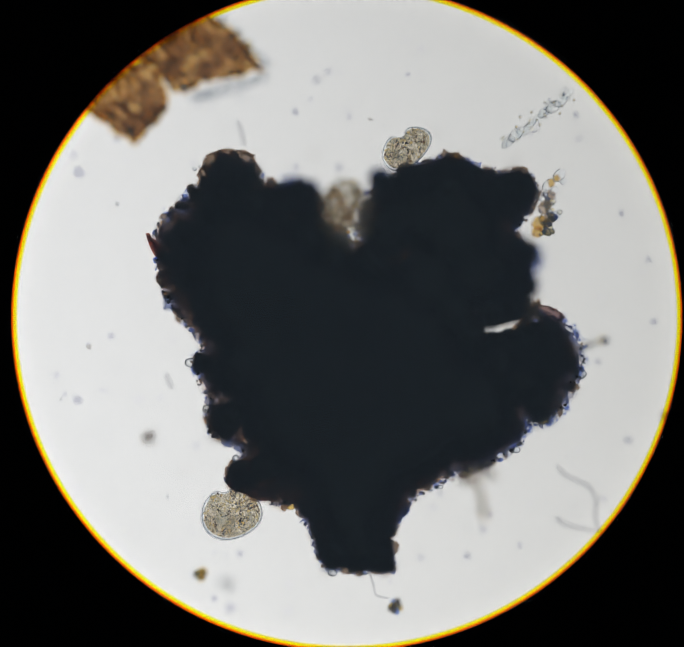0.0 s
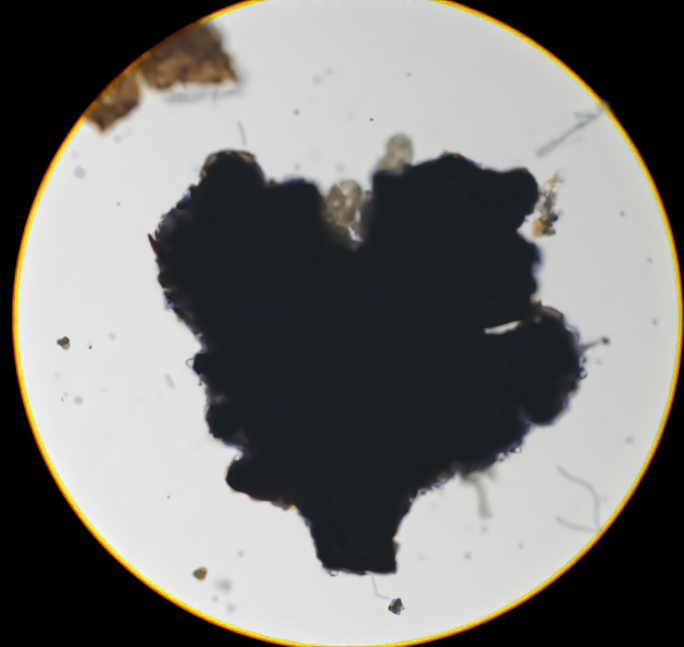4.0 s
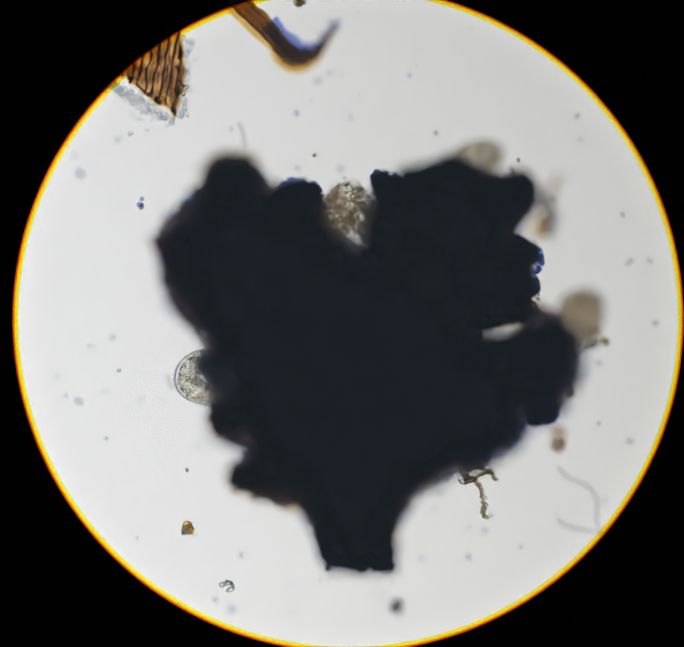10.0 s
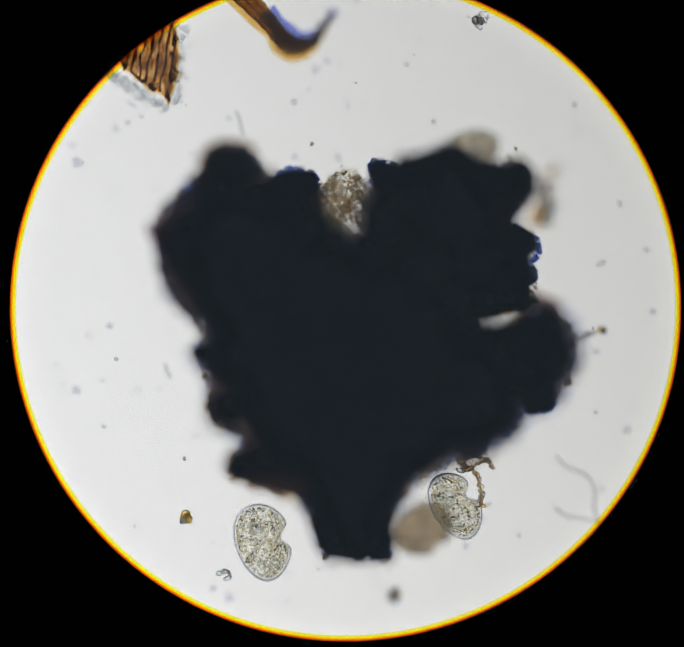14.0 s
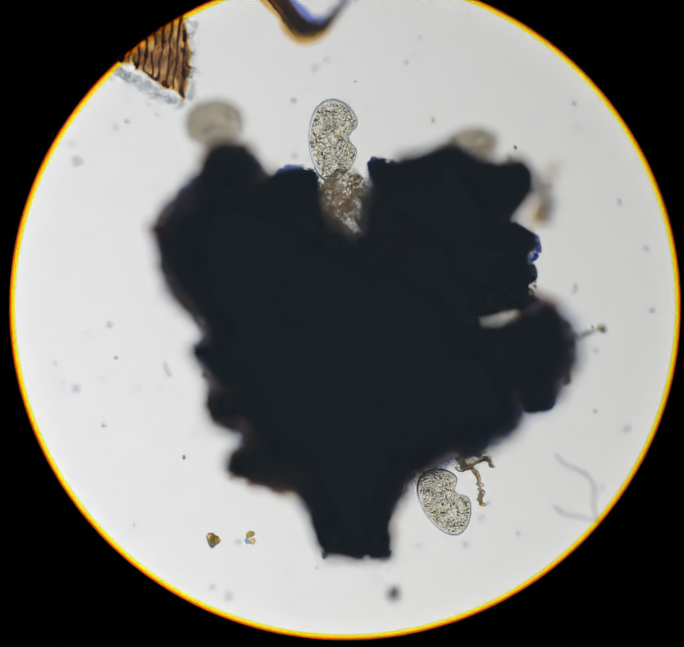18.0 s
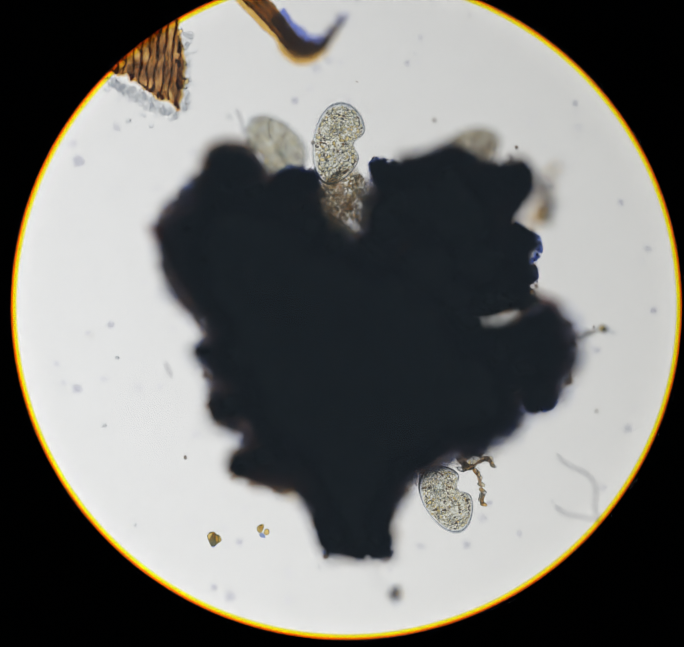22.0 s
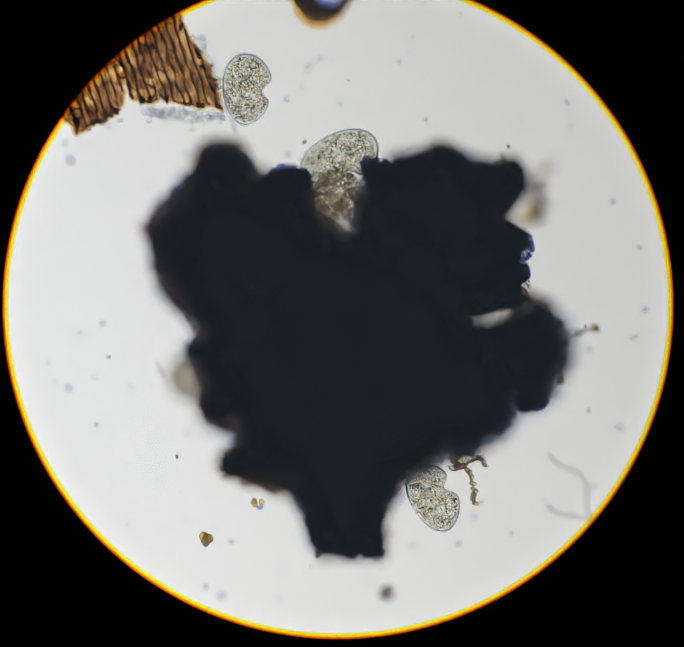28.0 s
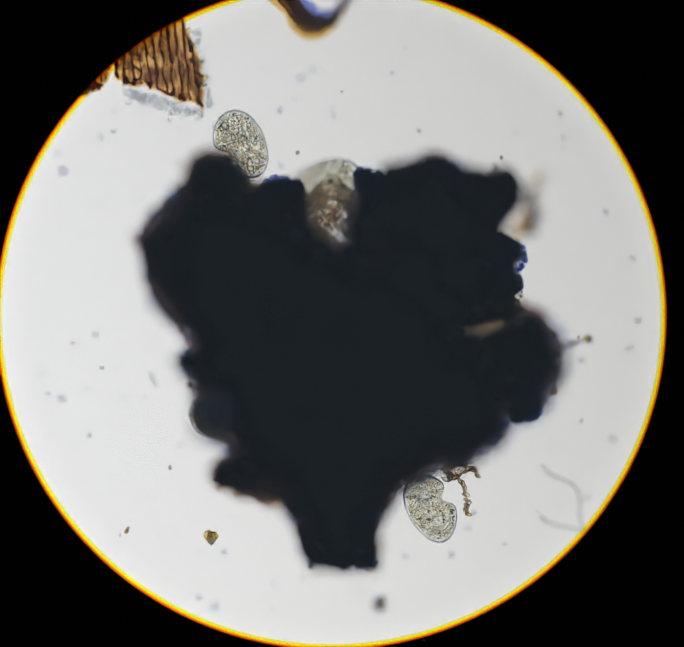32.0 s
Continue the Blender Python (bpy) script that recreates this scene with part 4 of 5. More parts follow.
for k in range(280):
    f, side = pick.random(), pick.random() < 0.6
    x, y = (-180 * f + 5, 8 - 12 * f) if side else (-75 * f + 8, -170 * f)
    s = pick.uniform(3, 6)
    fringe.ball(((x + 1.2 * abs(pick.gauss(0, 11)) * (0 if side else 1) + pick.gauss(0, 5)) * U, -(y + abs(pick.gauss(0, 14)) * (1 if side else 0) + pick.gauss(0, 4)) * U, pick.uniform(-0.002, 0.002)),
                (s * U, s * U * 0.8, s * U * 0.7), 2)
part("germ_fringe", fringe, FAINT, tissue, "fringe of tiny clear round germs", "stuff")

strand = tagged(new("brown_strand"), "bent dark brown plant strand with frayed tip", "plant fragment")
shape = curve([(-230, 260, 0), (-150, 150, 0), (-95, 95, 0), (-55, 52, -4), (-28, 20, -12), (0, 4, -14), (38, 16, -22), (62, 46, -28), (85, 78, -30)], 8)
wide = [26] * 20 + [24, 23, 22] + [22, 20, 20, 20, 22, 24, 26, 27, 28, 28, 28, 28, 27, 27] + [28, 27, 26, 25, 24, 23, 22, 21, 20, 18, 16, 15, 14, 13, 12, 10] + [8] * 40
body = Lumps()
body.tube([(p.x * U + noise.noise(p * 0.05) * 4 * U, p.y * U + noise.noise(p * 0.06 + Vector((9, 0, 0))) * 4 * U, p.z * U) for p in shape], [0.86 * w * U * (1 + 0.16 * noise.noise(p * 0.07)) for w, p in zip(wide, shape)], 12, 0.4)
part("strand_body", body, STRAND, strand, "dark brown fibrous strand")
skin = Lumps()
skin.tube([((p.x - 3) * U, (p.y - 9) * U, p.z * U - 0.001) for p in shape[4:60]], [w * U for w in wide[4:60]], 10, 0.3)
part("golden_side", skin, GOLD_EDGE, strand, "golden translucent lower side")
skin = Lumps()
skin.tube([((p.x + 5) * U, (p.y + 12) * U, p.z * U - 0.001) for p in shape[20:66]], [w * U * 1.05 for w in wide[20:66]], 10, 0.3)
part("blue_side", skin, BLUE_EDGE, strand, "bluish dark upper side")
for k in range(9):
    streak, side = Lumps(), (k - 4) * 4.6
    run = shape[2 + k % 3:34 + 3 * (k % 4)]
    streak.tube([((p.x + 0.7 * side + 3 * noise.noise(p * 0.06 + Vector((k * 5, 0, 0)))) * U, (p.y + 0.7 * side) * U, p.z * U + 0.0035) for p in run], [pick.uniform(1.2, 2.6) * U for p in run], 5)
    part("fibre_streak", streak, (TISSUE_WALL, STRAND, TISSUE_CELL)[k % 3], strand, "dark fibre along the strand")
hairs = Lumps()
for k in range(40):
    p = shape[pick.randrange(24, len(shape))]
    a = pick.uniform(0.3, 2.8)
    hairs.tube([(p.x * U, p.y * U, p.z * U + 0.002), ((p.x + 26 * math.cos(a)) * U, (p.y + 26 * math.sin(a)) * U, p.z * U + 0.002)], [2.5 * U, 1.2 * U], 5)
part("frayed_edge", hairs, STRAND, strand, "frayed brown fibres", "stuff")

filament = tagged(new("filament"), "clear jointed filament drifting in the water", "filament")
for k in range(9):
    link = Lumps()
    link.ball(((k - 4) * 22 * U, pick.gauss(0, 2) * U, 0), (17 * U, (8 + 3 * math.sin(k * 1.3)) * U, 6 * U), 3, 0.2, 2.0)
    part("link", link, VACUOLE, filament, "clear oval link")
links = Lumps()
for k in range(46):
    links.ball((pick.uniform(-95, 95) * U, pick.gauss(0, 11) * U, pick.uniform(-0.002, 0.002)), (4 * U, 3.4 * U, 3 * U), 1)
part("specks", links, RIM_BEAD, filament, "tiny grains clinging to it", "stuff")


def crumb(size, material, label, seed, pieces=5):
    pick, thing = random.Random(seed), tagged(new("crumb"), label, "crumb", "loose crumbs")
    for k in range(pieces):
        s, piece = size * pick.uniform(0.4, 0.7), Lumps()
        piece.ball((pick.gauss(0, size * 0.42) * U, pick.gauss(0, size * 0.38) * U, pick.uniform(-0.3, 0.3) * size * U), (s * U, s * U * pick.uniform(0.5, 1), s * U * 0.7), 3, 0.3, 2.0, pick.uniform(0, 3))
        part("chip", piece, (material, MARGIN_BLUE if material == AMBER else CRUMB_DARK)[k % 3 == 2], thing)
    return thing


amber_crumb = crumb(21, AMBER, "amber crumb with one dark side", 31)
pale_crumb = crumb(15, BUBBLE, "clear angular crumb on the slide", 32)
small_crumb = crumb(13, AMBER, "small yellow crumb on the slide", 33, 4)
brown_crumb = crumb(34, SMUDGE, "soft grey brown flake adrift", 34)
grey_crumb = crumb(16, CRUMB_DARK, "small grey brown crumb adrift", 35)
blue_crumb = crumb(11, MARGIN_BLUE, "small dark bluish crumb adrift", 36)
trio_crumb = crumb(20, FAINT, "loose group of clear and bluish grains", 37, 6)
rim_crumb = crumb(18, AMBER, "amber crumb at the rim of the field", 38)
drift_crumb = crumb(22, SMUDGE, "soft grey brown crumb adrift", 40, 5)
bead_crumb = crumb(15, AMBER, "cluster of amber beads near the rim", 41, 6)
stray_crumb = crumb(11, AMBER, "small amber stray crumb", 39, 3)

rod = tagged(new("clear_rod"), "small clear rod-shaped germ", "germ", "germs in the water")
body = Lumps()
body.tube([(k * 5 * U, 0, 0) for k in (-2.4, -2, -1, 0, 1, 2, 2.4)], [2 * U, 5 * U, 6 * U, 5 * U, 6 * U, 5 * U, 2 * U], 10)
part("rod_body", body, FAINT, rod)

# tiny germs lying in the water
pick = random.Random(50)
for _ in range(90):
    x, y = pick.uniform(60, 1520), pick.uniform(20, 1460)
    if math.hypot(x - 795, y - 729) > 740 or any(math.hypot(x - a, y - b) < r + 14 for a, b, r in ALL_LOW):
        continue
    germ, s = Lumps(), pick.uniform(2.5, 6)
    germ.ball((0, 0, 0), (s * U, s * U * pick.uniform(0.5, 0.9), s * U * 0.6), 2)
    ob = tagged(part("germ", germ, BUBBLE if pick.random() < 0.7 else CRUMB_DARK), "tiny clear germ in the water", "germ", "germs in the water")
    ob.matrix_basis = Matrix.Translation(spot(x, y, pick.choice((0.034, 0.042, 0.046, 0.05)))) @ pose(0, 0, 0, 0, 0, pick.uniform(0, 180))

HI, UNDER = 0.045, 0.024


def motions():
    walk(eyepiece, [(t, pose(FIELD.x, FIELD.y, z)) for t, dx, dy, z in DRIFT])
    swim(small, [(0, 932, 338, 36, 0.031), (1, 922, 342, 36, 0.031), (2, 921, 344, 38, 0.031), (2.5, 915, 350, 42, 0.031), (3, 908, 360, 48, 0.031), (3.5, 900, 366, 55, 0.036),
                 (4.5, 920, 362, 100, 0.040), (5.5, 946, 357, 150, 0.030), (6, 955, 350, 170, 0.031), (6.5, 926, 344, 185, 0.038), (6.8, 968, 334, 190, 0.035), (7, 982, 330, 195, 0.039),
                 (7.5, 1040, 340, 200, 0.030), (8, 1093, 356, 205, 0.033), (9, 1094, 362, 195, 0.033), (11, 1092, 362, 185, 0.033), (13, 1083, 333, 184, 0.033), (17, 1081, 332, 184, 0.033),
                 (20, 1081, 332, 184, 0.033), (23, 1090, 342, 195, 0.033), (23.8, 1100, 368, 225, 0.022), (24.2, 1164, 352, 240, 0.012), (24.4, 1330, 377, 265, 0.012), (24.7, 1640, 430, 270, 0.012),
                 (27.2, 1000, -120, 290, 0.012), (27.5, 1232, 325, 300, 0.012), (27.7, 1468, 430, 320, 0.012), (27.9, 1720, 520, 330, 0.012)])
    swim(round_cell, [(0, 531, 1176, 10, 0.030), (1, 539, 1180, 12, 0.030), (1.4, 540, 1174, 14, 0.027), (1.6, 556, 1140, 20, 0.024), (2, 582, 1098, 30, 0.022), (3, 600, 1050, 50, 0.022),
                      (3.5, 600, 1030, 60, UNDER), (4.5, 620, 960, 90, UNDER)])
    swim(emerger, [(0, 640, 840, 280, UNDER), (4.5, 520, 850, 280, UNDER), (5.5, 377, 865, 280, 0.037), (5.7, 404, 981, 280, 0.040), (6, 457, 1160, 280, 0.043), (6.2, 393, 1180, 300, HI),
                      (6.4, 304, 1159, 320, HI), (6.5, 351, 1112, 330, HI), (6.6, 409, 1012, 338, HI), (6.8, 494, 902, 340, 0.039, 0, 20), (7, 504, 900, 342, 0.039, 0, 20), (8, 484, 878, 350, 0.039, 0, 20),
                      (9, 484, 878, 352, 0.039, 0, 20), (10, 486, 867, 350, 0.039, 0, 20), (11, 480, 867, 345, 0.039, 0, 20), (12, 470, 856, 340, 0.039, 0, 20), (12.5, 466, 850, 340, 0.039, 0, 20), (13, 532, 926, 320, 0.034, 0, 0),
                      (13.2, 488, 954, 300, HI), (13.5, 495, 1017, 300, HI), (13.8, 566, 1154, 290, HI), (14, 605, 1243, 285, HI), (14.2, 593, 1327, 270, HI), (14.4, 587, 1295, 230, HI),
                      (14.5, 556, 1222, 190, HI), (15, 330, 1000, 150, HI), (15.5, 60, 900, 150, HI), (16, -250, 850, 150, HI)])
    swim(big, [(0, 250, -260, 0, HI), (16.2, 420, -100, 0, HI), (16.5, 535, 52, 10, HI), (16.6, 571, 100, -35, HI), (16.7, 640, 194, -50, HI), (16.8, 697, 283, -55, HI), (16.9, 750, 320, -75, HI),
               (17, 760, 313, -92, HI), (18, 766, 322, -92, HI), (19, 768, 320, -94, HI), (20, 769, 325, -96, HI), (21, 775, 330, -100, HI), (22, 776, 330, -102, HI), (23, 778, 328, -104, HI),
               (23.2, 766, 315, -140, HI), (23.4, 703, 288, -165, HI), (23.6, 598, 278, -175, HI), (23.8, 514, 367, -190, HI), (24, 373, 387, -180, HI), (24.2, 278, 336, -215, HI),
               (24.4, 262, 346, -290, HI), (24.5, 367, 404, -330, HI), (24.6, 524, 378, -360, HI), (24.8, 556, 341, -350, HI), (25, 602, 325, -340, HI), (25.2, 734, 320, -390, HI),
               (25.5, 781, 325, -370, HI), (26, 796, 330, -410, 0.044), (26.5, 794, 338, -455, 0.044), (27, 790, 348, -495, 0.044), (27.5, 782, 358, -522, 0.044, 0, 6), (28, 778, 364, -520, 0.043, 0, 8), (29, 768, 376, -520, 0.039, 0, 12),
               (30, 772, 390, -521, 0.037, 0, 14), (31, 757, 422, -522, 0.036, 0, 14), (32, 740, 430, -523, 0.036, 0, 14)])
    swim(passer, [(0, 1000, 1700, 120, HI), (1.3, 900, 1600, 120, 0.036), (1.5, 760, 1426, 130, 0.036), (1.6, 613, 1269, 140, 0.036), (1.8, 290, 1290, 190, 0.036), (2.0, -40, 1330, 190, 0.036), (3, -300, 1400, 190, 0.04)])
    swim(dasher, [(0, 1100, -300, -90, 0.05), (2.0, 1040, -120, -100, 0.048), (2.2, 1007, 142, -70, 0.048), (2.5, 1120, 260, -120, 0.05), (2.8, 1133, 309, -150, 0.037), (3.0, 985, 300, -190, 0.036),
                  (3.2, 850, 210, -200, 0.036), (3.4, 697, 142, -180, 0.036), (3.5, 655, 142, -180, 0.036), (4.2, 300, 60, -180, 0.045), (4.8, 0, -100, -180, 0.040), (6.5, 600, -400, -200, 0.030),
                  (7.0, 900, -150, -250, 0.028), (7.2, 855, 79, -240, 0.028), (7.4, 734, 63, -200, 0.028), (7.5, 839, 31, -150, 0.028), (7.6, 1143, 136, -140, 0.028), (7.8, 1560, 330, -130, 0.028),
                  (8.2, 1900, 500, -130, 0.028)])
    swim(hoverer, [(0, 1120, 640, 0, UNDER), (8.2, 1120, 640, 0, UNDER), (9, 1215, 690, 10, UNDER), (9.5, 1274, 682, 30, 0.030), (10, 1322, 728, 60, 0.030), (10.5, 1374, 840, 85, 0.030), (11, 1358, 900, 110, 0.030),
                   (11.5, 1274, 981, 150, 0.030), (12, 1252, 1008, 190, 0.030), (12.5, 1164, 1049, 200, 0.030), (13, 1112, 1075, 205, 0.032), (13.5, 996, 1148, 215, 0.032), (14, 970, 1215, 215, 0.032),
                   (14.3, 940, 1150, 250, 0.024), (15, 880, 950, 270, UNDER), (29.5, 1000, 830, 300, 0.014), (30.6, 1080, 770, 330, 0.014), (31.2, 1135, 758, 350, 0.012), (32, 1140, 756, 360, 0.012)])
    swim(resting, [(0, 900, 960, -70, UNDER), (11.8, 900, 960, -70, UNDER), (12.3, 1030, 1100, -65, 0.035), (12.5, 1061, 1138, -62, HI), (13, 1052, 1162, -60, HI), (13.5, 1034, 1174, -60, HI), (14, 1047, 1160, -62, HI),
                   (14.5, 1045, 1164, -62, HI), (17, 1026, 1150, -62, HI), (18, 1022, 1150, -62, HI), (20, 1013, 1143, -63, HI), (22, 1026, 1144, -62, HI), (24, 1014, 1150, -63, HI),
                   (25, 1012, 1147, -63, HI), (28, 996, 1141, -64, HI), (29, 994, 1134, -64, HI), (30, 995, 1149, -64, HI), (31, 993, 1163, -64, HI), (32, 990, 1166, -64, HI)])
    swim(visitor, [(0, 560, 560, 0, UNDER), (16.2, 580, 500, 0, UNDER), (16.5, 598, 346, 0, 0.026), (17, 590, 400, 0, UNDER), (17.6, 540, 360, 10, 0.026), (18, 490, 280, 10, 0.032), (18.2, 446, 383, 60, 0.040),
                   (18.4, 470, 420, 100, UNDER), (18.7, 315, 168, 140, 0.041, 0, 12), (19, 288, 250, 150, 0.043, 0, 15), (19.2, 257, 252, 170, HI), (19.4, 246, 252, 190, HI), (19.6, 173, 273, 200, HI),
                   (19.8, 241, 225, 270, HI), (20, 425, 292, 350, HI), (20.2, 687, 115, 420, HI), (20.4, 703, 0, 450, HI), (20.7, 720, -250, 450, HI)])
    swim(rover, [(0, 660, 620, 130, UNDER), (18.9, 660, 480, 130, UNDER), (19.5, 658, 367, 130, 0.028), (20, 655, 352, 130, 0.030), (21, 636, 345, 132, 0.034), (22, 628, 335, 135, 0.037), (22.5, 592, 318, 140, 0.039),
                 (23, 566, 276, 148, 0.041), (23.5, 548, 244, 145, 0.043), (24, 560, 240, 118, HI), (24.4, 582, 204, 100, HI), (24.5, 603, 215, 80, HI), (24.6, 561, 246, 60, HI), (24.8, 414, 273, 20, HI),
                 (25, 407, 348, -10, HI), (25.5, 351, 325, -50, HI), (26.5, 480, 200, -70, HI), (27.5, 561, 115, -95, HI), (27.7, 566, 163, -92, HI), (28, 568, 205, -90, HI), (28.3, 577, 278, -85, HI),
                 (28.6, 561, 283, -85, HI), (29, 576, 306, -80, HI), (29.2, 570, 308, -75, HI, 60), (29.4, 564, 309, -72, HI, 130), (29.6, 562, 310, -70, HI, 180), (30, 566, 318, -66, HI, 180), (31, 566, 326, -64, HI, 180), (32, 552, 333, -62, HI, 180)])
    swim(drifter, [(0, 520, 640, 0, UNDER), (18.9, 480, 660, 0, UNDER), (19.2, 390, 676, 20, 0.035), (19.5, 367, 734, 60, 0.028), (19.8, 362, 676, 90, 0.026), (20, 345, 640, 100, 0.024), (20.2, 341, 587, 110, 0.026),
                   (20.4, 320, 477, 120, 0.030), (20.5, 336, 420, 130, 0.034), (20.7, 380, 430, 150, 0.038), (21, 428, 443, 170, 0.036), (21.5, 480, 520, 180, UNDER), (22.6, 470, 680, 200, UNDER),
                   (23, 474, 708, 220, 0.036), (23.5, 402, 758, 250, 0.044), (24, 391, 770, 270, 0.043), (24.5, 386, 792, 275, 0.040), (25, 366, 800, 280, 0.035), (25.5, 393, 850, 290, 0.032),
                   (27.5, 425, 860, 320, 0.026), (28, 450, 870, 330, UNDER), (28.6, 448, 865, 340, UNDER), (29, 408, 868, 350, UNDER), (29.5, 418, 912, 360, 0.026), (30, 428, 1000, 370, 0.030),
                   (30.4, 420, 981, 380, 0.038), (31, 432, 936, 400, 0.041), (31.4, 462, 938, 410, 0.039, 0, 12), (32, 492, 938, 420, 0.037, 0, 20)])
    swim(leaver, [(0, 100, -200, 0, 0.036), (28.0, 200, -120, -40, 0.036), (28.6, 380, 120, -60, 0.038), (28.9, 432, 240, -20, 0.039), (29, 440, 265, -5, 0.042), (29.2, 435, 315, -40, HI), (29.5, 383, 336, -70, HI), (29.8, 288, 514, -85, HI),
                  (30, 235, 732, -92, HI), (30.1, 215, 807, -95, HI), (30.4, 142, 1033, -105, HI), (30.7, 60, 1230, -110, HI), (31.2, -150, 1500, -110, HI)])
    swim(tissue, [(t, x, y, 14 - a, 0.021 if t < 4 else 0.030 if t < 5 else 0.042) for t, x, y, a in (
        (0, 600, 160, -6.6), (3, 600, 160, -6.6), (3.5, 590, 163, -6), (4.5, 490, 230, 20), (5.5, 408, 255, 42), (6.5, 405, 262, 42), (7, 408, 266, 42), (8, 404, 262, 42), (9, 400, 263, 42), (11, 400, 263, 42),
        (12, 390, 242, 42), (13, 387, 228, 42), (14, 387, 233, 42), (14.5, 390, 228, 41), (16.5, 412, 218, 38), (17, 418, 220, 38), (18, 420, 224, 38), (19, 418, 225, 38), (20, 446, 212, 36), (21, 408, 250, 38),
        (22, 408, 250, 38), (23, 473, 248, 24), (24, 491, 259, 24), (25, 473, 270, 28), (25.5, 475, 268, 27), (27.5, 511, 246, 15), (28, 508, 252, 14), (29, 503, 257, 19), (29.5, 476, 271, 28), (30, 472, 272, 30),
        (31, 474, 265, 28), (32, 463, 245, 26))])
    swim(strand, [(t, x - 2, y - 10, a, 0.043) for t, x, y, a in (
        (0, 690, -160, 0), (3.5, 690, -160, 0), (4.5, 695, -20, 0), (5.5, 700, 130, 0), (6, 692, 124, 0), (7, 697, 142, 0), (8, 692, 138, 0), (9, 686, 148, 0), (11, 686, 146, 0), (12, 682, 126, 0),
        (13, 684, 112, 0), (14, 680, 122, 0), (14.5, 685, 105, 0), (16.5, 700, 82, -4), (17, 703, 82, -4), (18, 705, 84, -4), (19, 705, 92, -4), (20, 718, 50, -6), (21, 702, 132, -2), (22, 700, 130, -2),
        (23, 728, 70, -3), (24, 730, 56, -3), (25, 724, 82, -2), (25.5, 724, 80, -2), (27.5, 734, 34, -4), (28, 736, 46, -4), (29, 738, 58, -4), (30, 726, 96, -2), (31, 728, 80, -2), (32, 722, 72, -2))])
    swim(filament, [(0, 1232, 272, 39, 0.027), (1, 1330, 276, 37, 0.027), (2, 1372, 292, 38, 0.025), (3, 1338, 284, 43, 0.027), (4.5, 1310, 310, 30, 0.045), (5.5, 1305, 322, 22, 0.040), (5.7, 1262, 315, 26, 0.046),
                    (5.9, 1140, 340, -5, 0.048), (6, 1018, 300, -50, 0.049), (6.2, 1007, 198, -45, 0.047), (6.4, 1038, 168, -55, HI), (6.6, 1035, 160, -50, 0.043), (7, 1092, 115, -58, 0.038), (7.5, 1125, 40, -60, HI),
                    (8, 1165, 20, -60, HI), (9, 1190, -70, -60, HI)])
    swim(amber_crumb, [(0, 462, 1320, 0, 0.036), (3.5, 462, 1318, 0, 0.036), (5.5, 452, 1325, 0, 0.040), (6, 450, 1324, 0, 0.042), (6.2, 477, 1243, 30, HI), (6.5, 432, 1225, 40, HI), (7, 426, 1222, 40, HI), (8, 433, 1213, 45, HI),
                       (10, 434, 1213, 45, HI), (12, 430, 1196, 45, HI), (13, 431, 1182, 45, HI), (14, 430, 1188, 45, HI), (14.5, 462, 1239, 70, HI), (16.5, 493, 1237, 80, HI), (20, 492, 1236, 80, HI), (23, 497, 1237, 82, HI),
                       (25, 489, 1236, 85, HI), (28, 476, 1234, 85, HI), (29, 475, 1222, 85, HI), (30, 471, 1237, 80, HI), (31, 473, 1222, 90, HI), (32, 487, 1229, 95, HI)])
    swim(pale_crumb, [(0, 520, 1336, 0, HI), (6, 515, 1338, 0, HI), (9, 521, 1340, 0, HI), (11, 519, 1339, 0, HI), (12, 515, 1322, 0, HI), (13, 515, 1308, 0, HI), (14, 514, 1314, 0, HI), (14.5, 540, 1350, 40, HI), (15.5, 560, 1400, 80, 0.036), (16.5, 600, 1560, 80, 0.016), (20, 600, 1580, 80, 0.016)])
    swim(small_crumb, [(0, 640, 1520, 0, HI), (14, 640, 1500, 0, HI), (15.5, 600, 1330, 20, HI), (16.5, 560, 1235, 30, HI), (17, 565, 1232, 40, HI), (18, 576, 1232, 60, HI), (20, 585, 1215, 80, HI), (22, 603, 1215, 100, HI),
                       (23, 608, 1197, 110, HI), (24, 597, 1163, 130, HI), (25, 592, 1158, 130, HI), (28, 590, 1152, 135, HI), (29, 580, 1128, 140, HI), (30, 600, 1090, 150, UNDER), (32, 640, 1040, 160, UNDER)])
    swim(stray_crumb, [(0, 100, 1500, 0, HI), (29.5, 250, 1500, 0, HI), (30.5, 395, 1190, 20, HI), (31, 367, 1153, 40, HI), (31.5, 330, 1190, 60, HI), (32, 292, 1217, 80, HI)])
    swim(brown_crumb, [(0, 1760, 1180, 0, 0.028), (3.5, 1690, 1120, 0, 0.028), (5.5, 1440, 1020, 0, 0.028), (6, 1420, 1028, 0, 0.028), (7, 1362, 1052, 10, 0.034), (8, 1311, 1006, 20, 0.036), (9, 1292, 1005, 30, 0.037), (10, 1290, 997, 40, 0.037), (11, 1230, 960, 60, UNDER), (12, 1180, 900, 80, UNDER)])
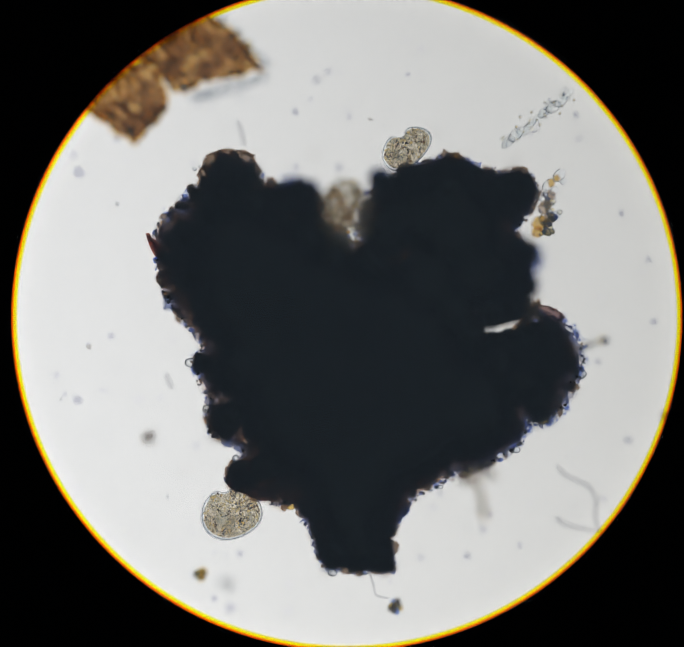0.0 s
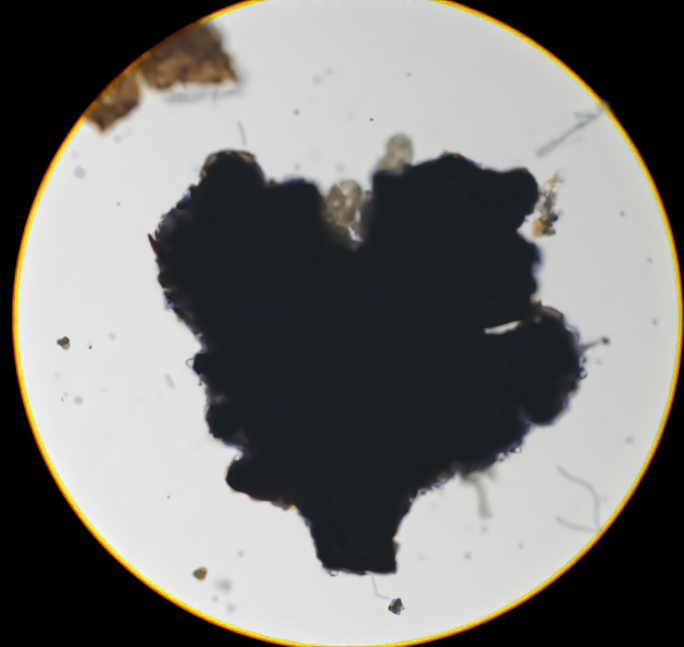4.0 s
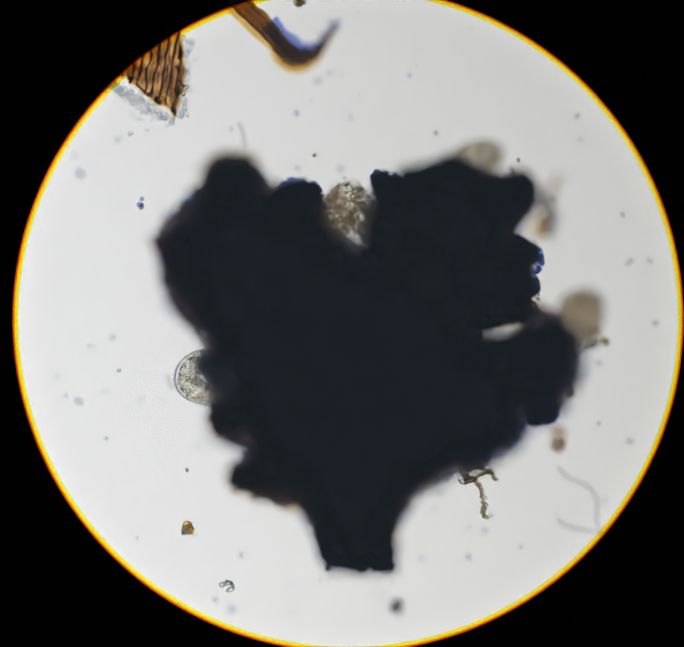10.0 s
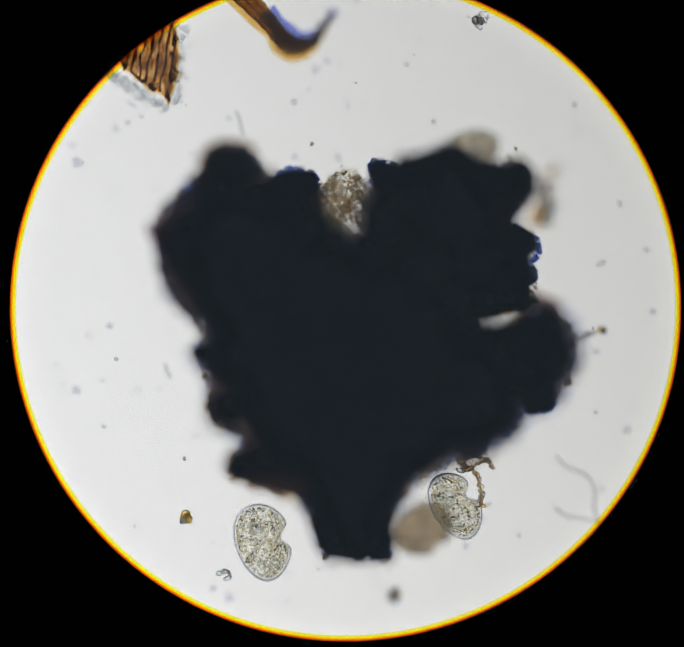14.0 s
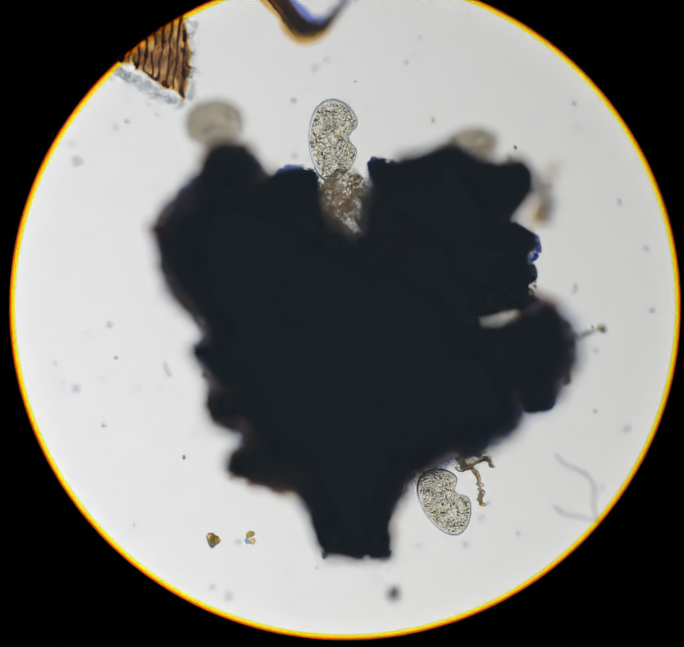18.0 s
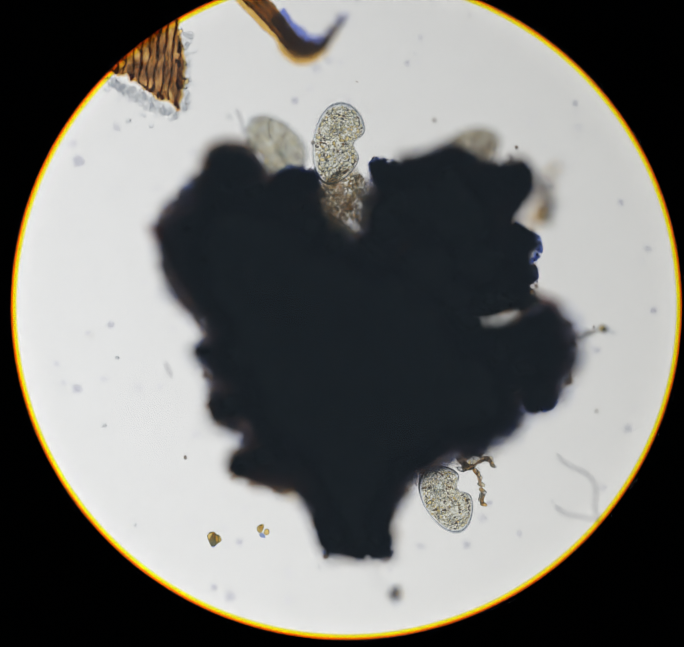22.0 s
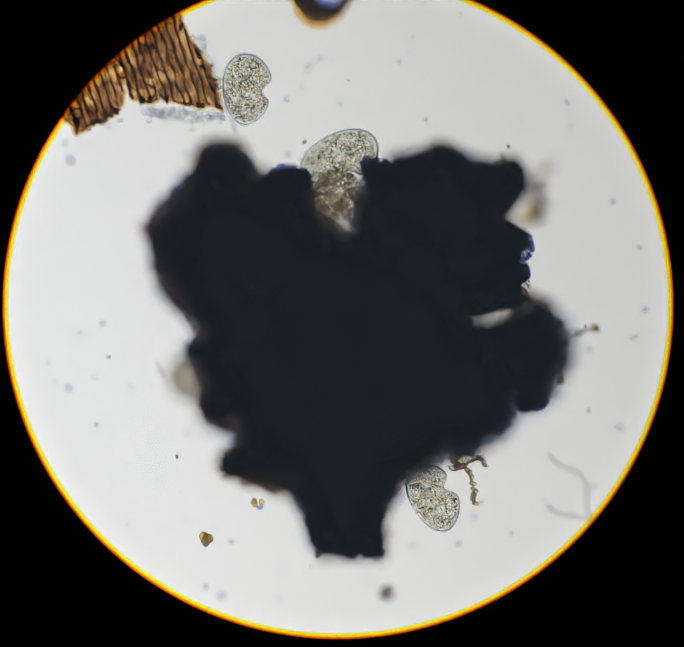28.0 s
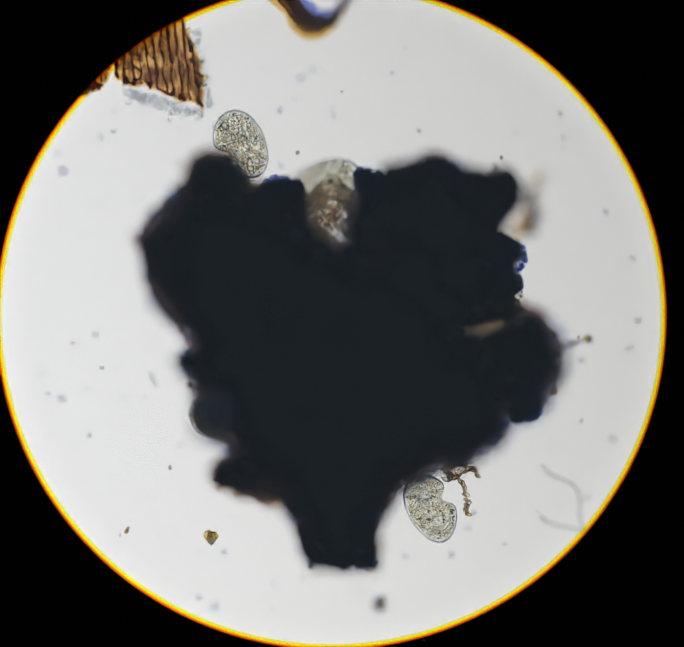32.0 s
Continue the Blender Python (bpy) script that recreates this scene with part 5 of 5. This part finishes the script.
    swim(grey_crumb, [(0, 345, 998, 0, 0.042), (0.4, 383, 1075, 20, 0.036), (0.7, 283, 1012, 40, 0.032), (1, 232, 965, 60, 0.031), (1.5, 205, 944, 70, 0.031), (2, 263, 928, 80, 0.033), (2.5, 240, 890, 90, 0.031), (3, 212, 858, 100, 0.03), (3.5, 178, 823, 110, 0.03),
                      (4.5, 110, 740, 120, 0.035), (5.5, 60, 620, 130, 0.04), (7, -40, 500, 140, 0.04)])
    swim(blue_crumb, [(0, -60, 760, 0, HI), (5, 60, 730, 0, HI), (6, 108, 660, 10, HI), (7, 124, 432, 30, HI), (8, 188, 418, 40, HI), (9, 248, 422, 60, HI), (10, 322, 468, 80, HI), (11, 400, 470, 100, UNDER), (12, 470, 520, 110, UNDER)])
    swim(trio_crumb, [(0, 1300, 60, 0, HI), (10.5, 1250, 20, 0, HI), (12, 1174, 135, 10, HI), (12.5, 1111, 236, 20, HI), (13, 1107, 152, 30, HI), (13.5, 1101, 89, 30, HI), (14, 1103, 48, 35, HI), (14.5, 1105, -40, 40, HI)])
    swim(drift_crumb, [(0, 1160, 640, 0, UNDER), (9.2, 1160, 680, 0, UNDER), (9.6, 1290, 740, 20, 0.034), (10, 1362, 779, 40, 0.035), (10.2, 1385, 800, 50, 0.035), (10.4, 1385, 832, 60, 0.035), (10.6, 1378, 785, 70, 0.035),
                       (10.8, 1447, 715, 80, 0.036), (11, 1443, 677, 90, 0.036), (11.4, 1387, 653, 100, 0.036), (11.8, 1304, 606, 110, 0.036), (12, 1260, 564, 120, 0.034), (12.3, 1180, 540, 130, UNDER)])
    swim(bead_crumb, [(0, 800, -80, 0, HI), (6, 800, -20, 0, HI), (7, 785, 4, 0, HI), (9, 697, 6, 30, HI), (10, 690, 6, 40, HI), (11, 672, 2, 50, HI), (12, 640, -40, 60, HI), (14, 600, -120, 60, HI)])
    swim(rod, [(0, 1700, 640, 0, 0.041), (8, 1600, 640, 10, 0.041), (9.5, 1434, 608, 30, 0.041), (10, 1442, 601, 35, 0.041), (10.6, 1445, 570, 10, 0.041), (12.2, 1427, 553, 5, 0.041), (12.5, 1419, 551, 5, 0.041), (13, 1406, 567, 15, 0.041), (14, 1376, 604, 25, 0.041), (17, 1330, 632, 60, 0.041), (19, 1310, 700, 90, 0.040), (22, 1400, 760, 150, 0.038), (32, 1440, 800, 200, 0.038)])
    swim(rim_crumb, [(0, 1535, 960, 0, 0.023), (1, 1527, 968, 10, 0.023), (2, 1520, 968, 20, 0.023), (3, 1516, 966, 30, 0.023), (3.5, 1520, 968, 30, 0.023), (5.5, 1620, 960, 40, 0.04)])


motions()
